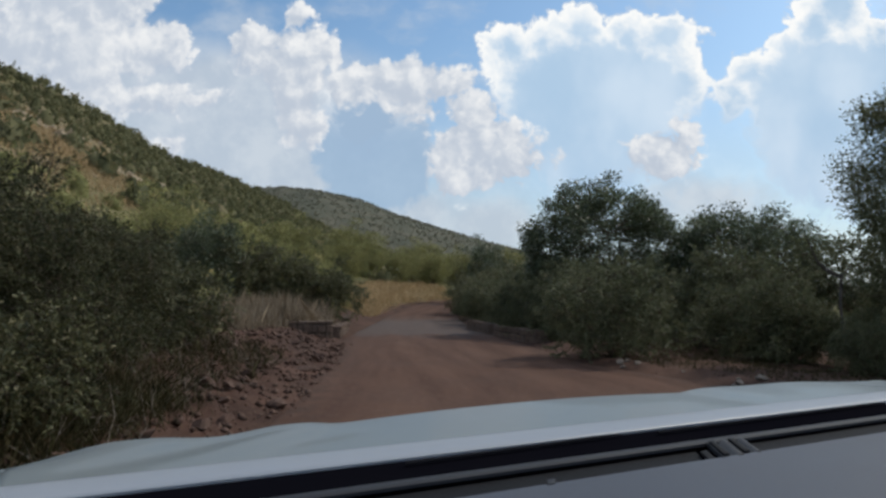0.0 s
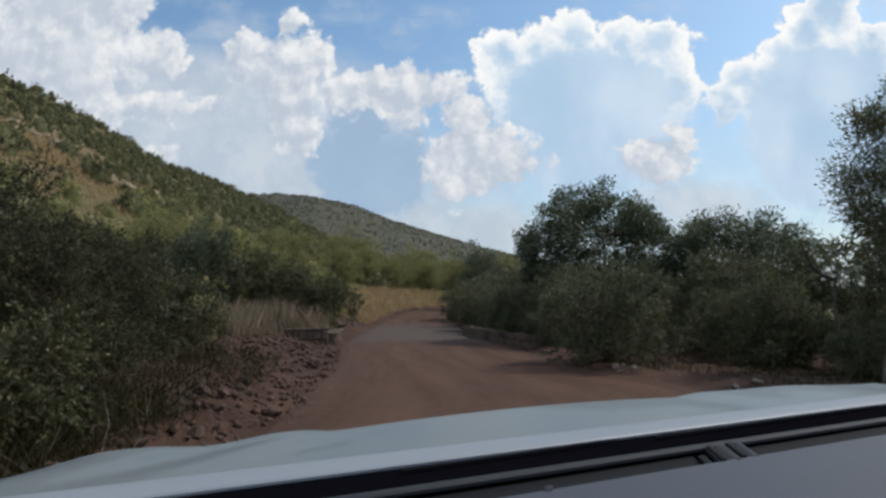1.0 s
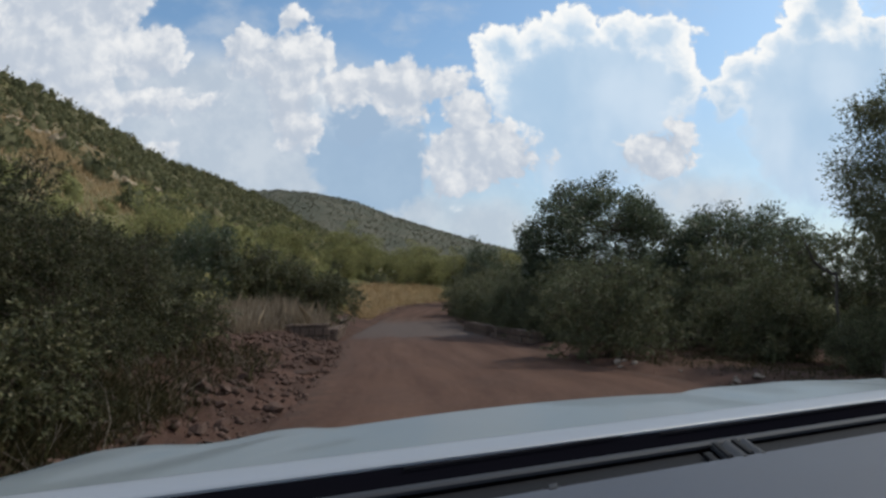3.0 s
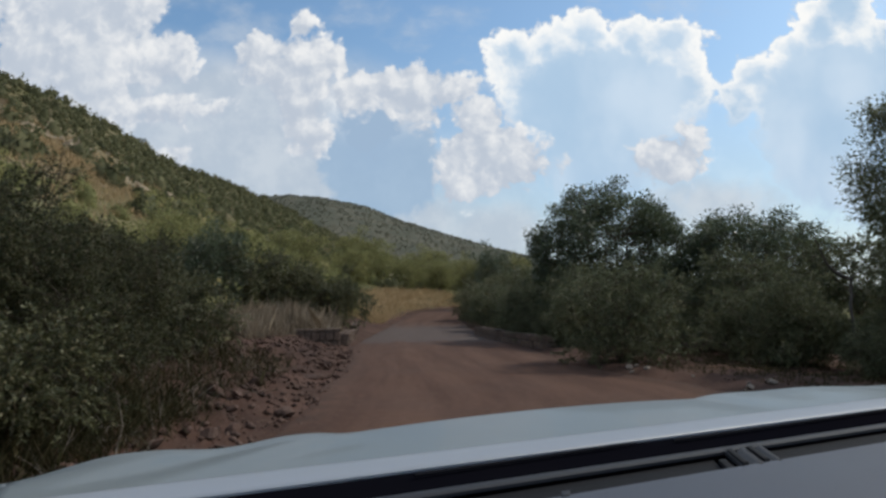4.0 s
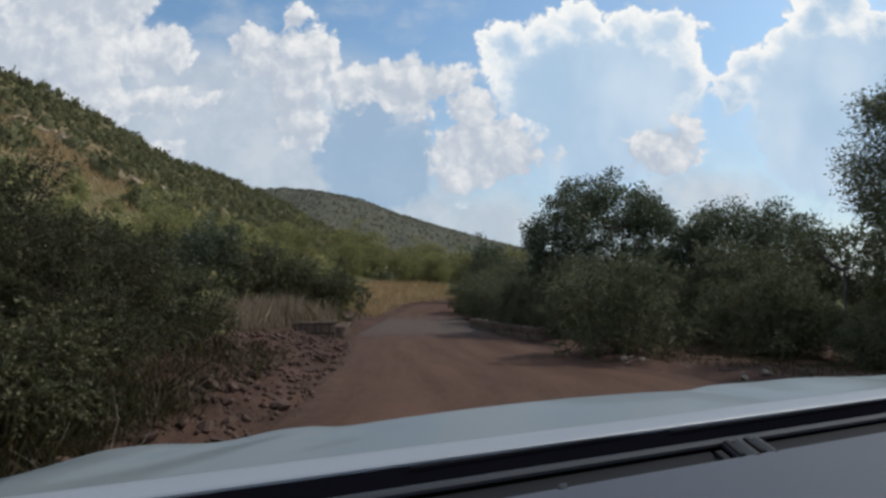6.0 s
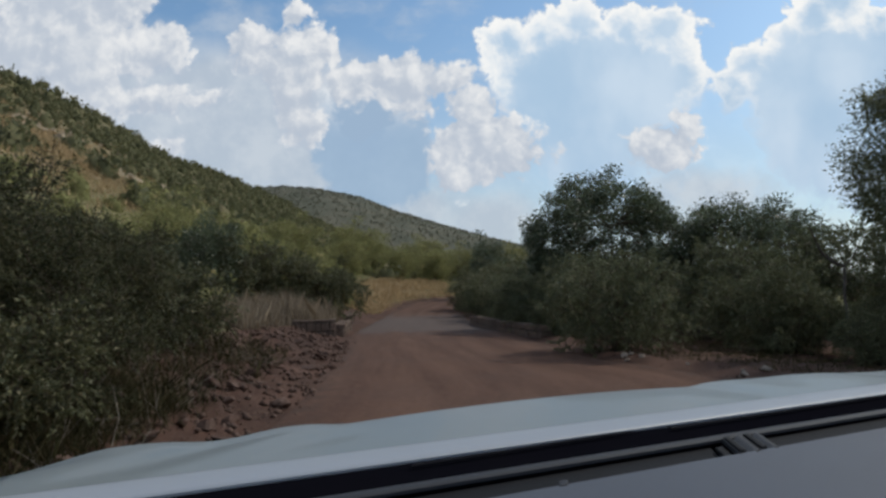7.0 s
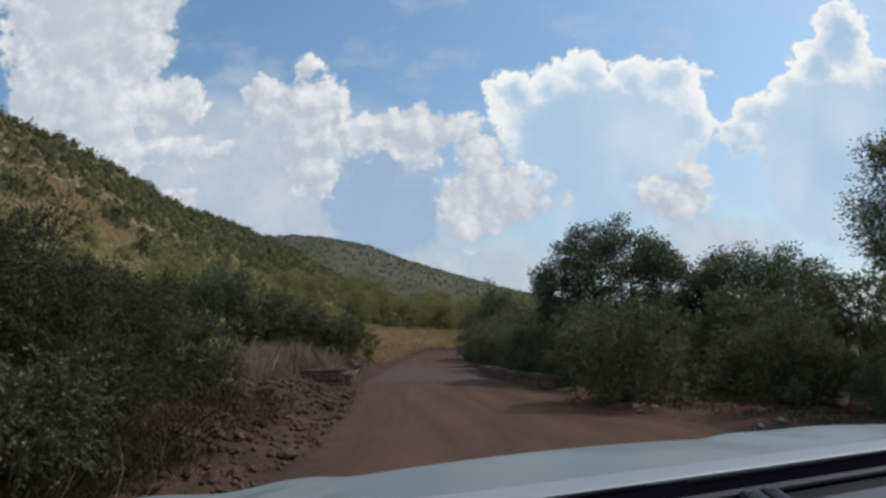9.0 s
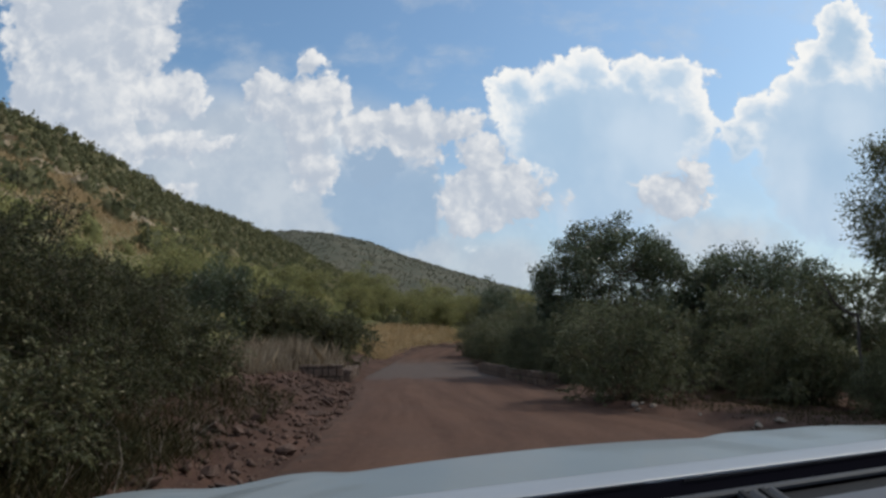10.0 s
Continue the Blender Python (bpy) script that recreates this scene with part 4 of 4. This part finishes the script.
# ---- low stone walls of the little bridge ----
def stone_wall(name, label, a, b, height, thick, seed, cap=True):
    """A wall from a to b: core, and courses of separate stones as parts."""
    rng = np.random.default_rng(seed)
    a, b = np.array(a, float), np.array(b, float)
    length = float(np.linalg.norm(b - a))
    turn = math.degrees(math.atan2(b[1] - a[1], b[0] - a[0]))
    root = new(name)
    root.empty_display_size = 0.2
    root.matrix_world = pose(a[0], a[1], min(zat(a[0], a[1]), zat(b[0], b[1])) - 0.05, 0, 0, turn)
    tagged(root, label, "wall")
    bm = bmesh.new()
    bmesh.ops.create_cube(bm, size=1)
    bmesh.ops.scale(bm, vec=(length - 0.06, thick - 0.08, height - 0.05), verts=bm.verts)
    bmesh.ops.translate(bm, vec=(length / 2, 0, (height - 0.05) / 2), verts=bm.verts)
    part("core", bm, MORTAR, root, "grey-brown mortar core")
    blocks = []
    for k in range(5):
        bm = bmesh.new()
        bmesh.ops.create_cube(bm, size=1)
        bmesh.ops.bevel(bm, geom=bm.edges[:], offset=0.09, segments=1, affect="EDGES")
        for v in bm.verts:
            v.co += Vector(rng.normal(size=3)) * 0.03
        me = bpy.data.meshes.new("stone")
        bm.to_mesh(me)
        bm.free()
        me.materials.append(WALLSTONE)
        blocks.append(me)
    z = 0.0
    while z < height - 0.02:
        h = min(rng.uniform(0.19, 0.3), height - z)
        for face in (-1, 1):
            x = rng.uniform(-0.1, 0.0)
            while x < length - 0.05:
                w = rng.uniform(0.12, 0.30)
                w = min(w, length - x)
                ob = attach(new("stone", blocks[int(rng.integers(5))]), root)
                ob.matrix_basis = pose(max(x, 0) + w / 2, face * (thick / 2 - 0.075), z + h / 2, rng.normal() * 1.5, rng.normal() * 1.5, rng.normal() * 2) @ Matrix.Diagonal((w - 0.03, 0.17 + rng.uniform(-0.03, 0.03), h - 0.03, 1))
                x += w
        for end in (0.03, length - 0.03):
            ob = attach(new("stone", blocks[int(rng.integers(5))]), root)
            ob.matrix_basis = pose(end, 0, z + h / 2, 0, 0, 90) @ Matrix.Diagonal((thick - 0.1, 0.12, h - 0.012, 1))
        z += h
    return root


stone_wall("low_wall", "low red-brown stone wing wall in dry grass", (-6.3, 25.4), (-3.95, 26.0), 0.68, 0.4, 91)
stone_wall("parapet", "low weathered stone parapet along the bridge", (-4.05, 27.2), (-4.35, 31.5), 0.45, 0.4, 92)
stone_wall("parapet", "low weathered stone parapet along the bridge", (-4.6, 33.5), (-5.2, 39.0), 0.45, 0.4, 93)
stone_wall("parapet", "low red-brown stone parapet under roadside bushes", (2.75, 24.9), (1.75, 29.0), 0.5, 0.4, 94)
stone_wall("parapet", "low red-brown stone parapet under roadside bushes", (1.6, 29.8), (0.95, 34.5), 0.5, 0.4, 95)


def pale_stones():
    rng = np.random.default_rng(77)
    made = []
    for i in range(4):
        me = stone_mesh(120 + i, 0.6)
        me.materials.clear()
        me.materials.append(PALESTONE)
        made.append(me)
    for i in range(11):
        y = rng.uniform(14.5, 18.5)
        x = float(np.interp(y, ROAD_Y, ROAD_X) + np.interp(y, ROAD_Y, ROAD_W) + abs(rng.normal(0.35, 0.3)))
        s = rng.uniform(0.08, 0.2)
        ob = new("kerb_stone", made[i % 4])
        ob.matrix_world = pose(x, y, zat(x, y) + s * 0.15, rng.normal() * 12, rng.normal() * 12, rng.uniform(0, 360)) @ Matrix.Diagonal((s * 1.3, s, s, 1))
        tagged(ob, "pale loose stone on the edge of the dirt road", "stone", "stones on the shoulder")


pale_stones()


# ---- rock outcrop on the open part of the hill, dry sticks on the bank ----
def outcrop():
    rng = np.random.default_rng(131)
    made = []
    for i in range(5):
        me = stone_mesh(140 + i, 0.8)
        me.materials.clear()
        me.materials.append(OUTCROP)
        made.append(me)
    for i in range(120):
        az, r = math.radians(rng.normal(-29.0, 3.2)), rng.normal(100, 11)
        if i > 100:
            az, r = math.radians(rng.normal(-24.8, 0.8)), rng.normal(88, 3)
        x, y = r * math.sin(az), r * math.cos(az)
        s = 0.5 + 1.9 * rng.uniform() ** 2.5
        ob = new("boulder", made[i % 5])
        ob.matrix_world = pose(x, y, zat(x, y) + s * 0.2, rng.normal() * 10, rng.normal() * 10, rng.uniform(0, 360)) @ Matrix.Diagonal((s * rng.uniform(0.9, 1.6), s, s * rng.uniform(0.8, 1.3), 1))
        tagged(ob, "pale ochre boulder on the open hillside", "rock", "boulders on the hillside")


outcrop()


def sticks(name, label, seed, count, lo, hi, y0, y1, length, thick, mat):
    rng = np.random.default_rng(seed)
    x, y = verge_area(lo, hi, y0, y1, -1)(rng, count)
    z = land(x, y)
    seg = []
    for a in range(count):
        p = np.array([x[a], y[a], z[a]])
        d = rng.normal(size=3) * np.array([1, 1, 0.4])
        d[2] = abs(d[2]) + 0.12
        d *= rng.uniform(length[0], length[1]) / np.linalg.norm(d)
        q = p + d * 0.5 + rng.normal(size=3) * 0.03
        e = p + d
        seg += [(p, q, thick, thick * 0.8), (q, e, thick * 0.8, thick * 0.4)]
        for _ in range(2):
            b = q + rng.normal(size=3) * length[1] * 0.25 + np.array([0, 0, 0.05])
            seg.append((q, b, thick * 0.5, thick * 0.25))
    return tagged(new(name, mesh_of(name, *tubes(seg, 4), mat)), label, "twigs", kind="stuff")


sticks("dry_twigs", "dry grey twigs and fallen sticks on the bank", 151, 260, 0.7, 3.2, 3.0, 16.0, (0.2, 0.7), 0.006, PALETWIG)


# ---- low fence of sticks beside the shoulder, and a pale stake ----
def low_fence():
    rng = np.random.default_rng(171)
    a, b = np.array([7.9, 16.3]), np.array([12.2, 18.3])
    root = new("low_fence")
    root.empty_display_size = 0.2
    root.matrix_world = pose(a[0], a[1], zat(a[0], a[1]) - 0.03)
    tagged(root, "low dark fence of thin wooden palings with one rail", "fence")
    height = lambda p: zat(p[0], p[1]) - zat(a[0], a[1])
    line = [np.append(a + (b - a) * t - a, height(a + (b - a) * t) + 0.16) for t in np.linspace(0, 1, 9)]
    attach(new("rail", mesh_of("rail", *tubes([(p, q, 0.02, 0.02) for p, q in zip(line, line[1:])], 6), DEADWOOD, True)), root)
    for t in np.linspace(0.01, 0.99, 16):
        p = a + (b - a) * t
        foot = np.append(p - a, height(p) - 0.02)
        top = foot + np.array([rng.normal() * 0.03, rng.normal() * 0.03, rng.uniform(0.42, 0.56)])
        attach(new("paling", mesh_of("paling", *tubes([(foot, (foot + top) / 2, 0.02, 0.018), ((foot + top) / 2, top, 0.018, 0.013)], 6), DEADWOOD, True)), root)
    x, y = 7.75, 16.0
    stake = new("stake", mesh_of("stake", *tubes([((0, 0, -0.03), (0.06, 0, 0.36), 0.018, 0.017), ((0.06, 0, 0.36), (0.12, 0.0, 0.72), 0.017, 0.013)], 7), PALETWIG, True))
    stake.matrix_world = pose(x, y, zat(x, y))
    tagged(stake, "pale leaning wooden stake beside the low fence", "stake")


low_fence()


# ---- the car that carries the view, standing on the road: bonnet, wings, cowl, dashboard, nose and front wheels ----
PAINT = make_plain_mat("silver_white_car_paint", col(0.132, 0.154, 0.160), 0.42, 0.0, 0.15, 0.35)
# Paler than the bonnet: the sky's reflection is put into this colour.
LIP = make_plain_mat("sky_sheen_lip_paint", col(0.235, 0.258, 0.292), 0.5, 0.0, 0.0, 0.4)
BLACK_TRIM = make_plain_mat("black_cowl_plastic", col(0.004, 0.004, 0.006), 0.95, 0.0, 0.0, 0.0)
BLADE = make_plain_mat("black_wiper_rubber", col(0.010, 0.010, 0.013), 0.9, 0.0, 0.0, 0.05)
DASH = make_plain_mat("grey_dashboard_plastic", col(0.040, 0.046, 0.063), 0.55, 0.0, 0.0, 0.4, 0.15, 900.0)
# Darker copies of the grey: shade on ledge and in slots put into colour.
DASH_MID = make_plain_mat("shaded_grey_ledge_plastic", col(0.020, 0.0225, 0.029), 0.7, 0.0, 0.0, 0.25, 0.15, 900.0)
DASH_DARK_SHADED = make_plain_mat("dark_and_shaded_plastic", col(0.006, 0.0068, 0.009), 0.85, 0.0, 0.0, 0.15, 0.15, 900.0)
TYRE = make_plain_mat("dusty_tyre_rubber", col(0.018, 0.016, 0.015), 0.9, 0.0, 0.0, 0.2)
RIM = make_plain_mat("grey_wheel_metal", col(0.3, 0.3, 0.31), 0.4, 0.8)
# Turn and size fitted to the bonnet's lines as the camera sees them.
SIZE, CAR_TURN, MID = 0.85, 27.5, 0.94      # MID: the car's middle, beside the eye
CAR = new("car")
CAR.empty_display_size = 0.3
CAR.matrix_world = pose(STAND[0], STAND[1], 0.0, 0, 0, CAR_TURN)
tagged(CAR, "front of a silver-white off-road car on the dirt road", "car")


def in_car(p):
    """Across, ahead and height, fitted to an eye's view 1.497 up, shrunk towards it."""
    p = np.asarray(p, float).copy()
    p[..., 2] -= STAND[2]
    p *= SIZE
    p[..., 2] += STAND[2] - 0.004
    return p


def sheet(name, xs, ys, height, mat, parent, label="", thick=0.012, soft=True, skew=0.0):
    """A curved panel over x and y, with thickness and a turned-down rim. skew: how far its ends slant."""
    nx, ny = len(xs), len(ys)
    X, Y = np.meshgrid(xs, ys)
    X = X + skew * (Y - ys[0])
    top = in_car(np.stack([X, Y, height(X, Y)], -1).reshape(-1, 3))
    low = top - np.array([0, 0, thick])
    f = np.arange(ny - 1)[:, None] * nx + np.arange(nx - 1)[None, :]
    q = np.stack([f, f + 1, f + nx + 1, f + nx], -1).reshape(-1, 4)
    k = nx * ny
    rim = []
    edge = list(range(nx)) + [nx * (i + 1) - 1 for i in range(1, ny)] + [k - 2 - i for i in range(nx - 1)] + [nx * (ny - 2 - i) for i in range(ny - 2)]
    for a, b in zip(edge, edge[1:] + edge[:1]):
        rim.append([a, a + k, b + k, b])
    faces = np.concatenate([q, q[:, ::-1] + k, np.array(rim)])
    ob = attach(new(name, mesh_of(name, np.concatenate([top, low]), faces, mat, soft)), parent)
    ob.data.polygons.foreach_set("use_smooth", np.arange(len(faces)) < (2 * len(q) if soft else 0))
    if label:
        ob["label"] = label
    return ob


CREST, LEVEL = 1.33, 1.247


def bonnet_height(X, Y):
    """Crowned, with a raised rib on each half, rolled over at the nose."""
    s = X - MID
    t = np.abs(s)
    near, off = s < 0, s >= 0
    t = t - near * 1.25 * np.clip(CREST - 0.05 - Y, 0, 0.3) * smooth(0.40, 0.62, t)
    z = 1.2537 - 0.05 * np.minimum(t, 0.5) ** 2 + 0.0085 * smooth(0.46, 0.56, t)
    z = z + near * (-0.012 * smooth(0.585, 0.725, t) + 0.008 * smooth(0.73, 0.84, t) - 0.030 * smooth(0.88, 1.08, t))
    z = z - off * (0.003 * smooth(0.60, 0.75, t) + 0.020 * smooth(0.85, 1.35, t))
    w = np.clip(Y - CREST, 0, 1)
    return LEVEL + (z - LEVEL) * smooth(1.02, 1.30, Y) - 0.21 * w - 1.6 * w ** 2


NOSE = 1.60
sheet("bonnet", np.linspace(MID - 1.06, MID + 1.06, 107), np.linspace(1.062, NOSE, 54), bonnet_height, PAINT, CAR, "silver-white bonnet with two raised ribs")
for side, reach in ((-1, 1.10), (1, 1.36)):
    xs = np.linspace(MID + side * 1.0602, MID + side * reach, 12)
    wing = sheet("wing", xs if side > 0 else xs[::-1], np.linspace(1.062, NOSE, 40), bonnet_height, PAINT, CAR, "silver-white front wing")
    # the side of the wing, with the arch of the wheel cut into it
    x = MID + side * reach
    bm = bmesh.new()
    cut = [(1.30 + 0.50 * math.cos(a), 0.37 + 0.50 * math.sin(a)) for a in np.linspace(math.pi * 1.0, 0.0, 17)]
    line = [(0.60, 0.37)] + cut + [(NOSE + 0.26, 0.42), (NOSE + 0.2, 0.95)] + [(y, float(bonnet_height(np.array(x), np.array(y))) - 0.012) for y in np.linspace(NOSE, 1.062, 8)] + [(0.60, 1.235)]
    rows = []
    for dx in (0.0, -0.02 * side):
        rows.append([bm.verts.new(in_car((x + dx, y, z))) for y, z in line])
    for ring in rows:
        bm.faces.new(ring)
    for a, b, c, d in zip(rows[0], rows[0][1:] + rows[0][:1], rows[1][1:] + rows[1][:1], rows[1]):
        bm.faces.new((a, b, c, d))
    bmesh.ops.recalc_face_normals(bm, faces=bm.faces)
    part("wing_side", bm, PAINT, wing)
# The lip's brightness is colour, a painted sheen of the sky.
sheet("bonnet_lip", np.linspace(MID - 1.1, MID + 1.2, 60), np.linspace(0.966, 1.066, 8), lambda X, Y: LEVEL + 0.0015 + 0.0035 * np.sin((Y - 0.966) * 31.4), LIP, CAR, "upturned rear lip of the bonnet with painted sky sheen", 0.004)
cowl = sheet("cowl", np.linspace(MID - 1.1, MID + 1.15, 50), np.linspace(0.864, 0.964, 10), lambda X, Y: LEVEL - 0.002 + 0 * X, BLACK_TRIM, CAR, "black cowl strip below the windscreen", 0.004, False)
for x0, x1 in ((0.42, 0.86), (0.93, 1.66)):
    bm = bmesh.new()
    ends = []
    for i in range(9):
        x, y, r = x0 + (x1 - x0) * i / 8, 0.925 + 0.018 * i / 8, 0.003 if i < 8 else 0.0015
        ends.append([bm.verts.new(in_car((x, y + r * math.cos(a), 1.2508 + r * math.sin(a)))) for a in np.linspace(0, 2 * math.pi, 8, endpoint=False)])
    for low, high in zip(ends, ends[1:]):
        for k in range(8):
            bm.faces.new((low[k], low[(k + 1) % 8], high[(k + 1) % 8], high[k]))
    bm.faces.new(ends[0])
    bm.faces.new(ends[-1])
    bmesh.ops.recalc_face_normals(bm, faces=bm.faces)
    part("wiper", bm, BLADE, CAR, "slim black wiper lying on the cowl")

dash = sheet("dashboard", np.linspace(MID - 0.95, MID + 1.1, 60), np.linspace(-0.05, 0.747, 24), lambda X, Y: LEVEL - 0.10 * np.clip(0.35 - Y, 0, 1) ** 2, DASH, CAR, "grey moulded dashboard top", 0.003, False)
sheet("dashboard_edge", np.linspace(MID - 0.95, MID + 1.1, 50), np.linspace(0.832, 0.861, 5), lambda X, Y: LEVEL - 0.001 + 0.003 * np.sin((Y - 0.832) * 108), DASH_MID, dash, "grey ledge below the windscreen, darkened as shade", 0.004)
LEFT_END, RIGHT_END, SLANT = 0.862, 1.005, 0.72
# Dark sheet close under the dashboard, painted to stand for the slot's shade.
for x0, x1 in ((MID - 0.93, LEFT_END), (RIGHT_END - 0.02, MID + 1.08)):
    sheet("defrost_vent", np.linspace(x0, x1, 30), np.linspace(0.744, 0.834, 6), lambda X, Y: LEVEL - 0.012 + 0 * X, DASH_DARK_SHADED, dash, "long defroster slot with its shade painted dark", 0.004, False, SLANT)
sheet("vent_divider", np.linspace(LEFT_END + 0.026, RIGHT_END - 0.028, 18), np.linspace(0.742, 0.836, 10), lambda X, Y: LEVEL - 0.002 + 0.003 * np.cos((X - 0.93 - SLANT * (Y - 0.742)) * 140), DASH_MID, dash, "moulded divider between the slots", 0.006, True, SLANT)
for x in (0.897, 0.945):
    sheet("vent_fin", np.linspace(x, x + 0.012, 4), np.linspace(0.748, 0.832, 8), lambda X, Y: LEVEL + 0.003 + 0 * X, DASH_DARK_SHADED, dash, "thin dark fin on the divider", 0.003, True, SLANT)
sheet("vent_clip", np.linspace(LEFT_END + 0.002, LEFT_END + 0.018, 5), np.linspace(0.746, 0.806, 6), lambda X, Y: LEVEL - 0.004 + 0 * X, DASH_DARK_SHADED, dash, "dark clip at the end of the slot", 0.004, True, SLANT)
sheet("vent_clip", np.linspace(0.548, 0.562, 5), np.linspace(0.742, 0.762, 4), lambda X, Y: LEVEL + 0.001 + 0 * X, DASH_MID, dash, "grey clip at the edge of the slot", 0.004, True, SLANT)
# below the cowl: the bulkhead; ahead: the nose that falls to the bumper
bm = bmesh.new()
bmesh.ops.create_cube(bm, size=1)
for v in bm.verts:
    v.co = in_car((MID + 0.1 + 2.0 * v.co.x, 0.865 + 0.02 * v.co.y, 0.8425 + 0.785 * v.co.z))
part("bulkhead", bm, BLACK_TRIM, CAR, "black bulkhead under the cowl")
nose_top = lambda x: float(bonnet_height(np.array(x), np.array(NOSE))) - 0.006
xs = np.linspace(MID - 1.10, MID + 1.36, 40)
steps = np.linspace(0, 1, 12)
verts = [in_car((x, NOSE - 0.002 + 0.27 * math.sin(k * 1.5), nose_top(x) + (0.42 - nose_top(x)) * (1 - math.cos(k * math.pi / 2)))) for k in steps for x in xs]
f = np.arange(11)[:, None] * 40 + np.arange(39)[None, :]
nose = attach(new("nose", mesh_of("nose", np.array(verts), np.stack([f, f + 1, f + 41, f + 40], -1).reshape(-1, 4)[:, ::-1], PAINT, True)), CAR)
thick_nose = nose.modifiers.new("thickness", "SOLIDIFY")
thick_nose.thickness = 0.01
for x in (MID - 0.94, MID + 1.20):
    hub = in_car((x, 1.30, 0.5))
    hub[2] = 0.40
    wheel = attach(new("front_wheel"), CAR)
    wheel.empty_display_size = 0.1
    wheel.matrix_basis = pose(*hub, 0, 90, 0)
    for name, rings, mat in (("tyre", ((0.30, -0.10), (0.36, -0.12), (0.375, -0.09), (0.375, 0.09), (0.36, 0.12), (0.30, 0.10)), TYRE), ("rim", ((0.02, 0.06), (0.10, 0.07), (0.24, 0.04), (0.299, 0.095), (0.299, -0.095), (0.02, -0.06)), RIM)):
        k, m = 28, len(rings)
        ang = np.linspace(0, 2 * np.pi, k, endpoint=False)
        verts = np.array([(r * math.cos(a), r * math.sin(a), h) for a in ang for r, h in rings])
        i, j = np.meshgrid(np.arange(k), np.arange(m))
        quads = np.stack([i * m + j, ((i + 1) % k) * m + j, ((i + 1) % k) * m + (j + 1) % m, i * m + (j + 1) % m], -1).reshape(-1, 4)
        attach(new(name, mesh_of(name, verts, quads, mat, True)), wheel)
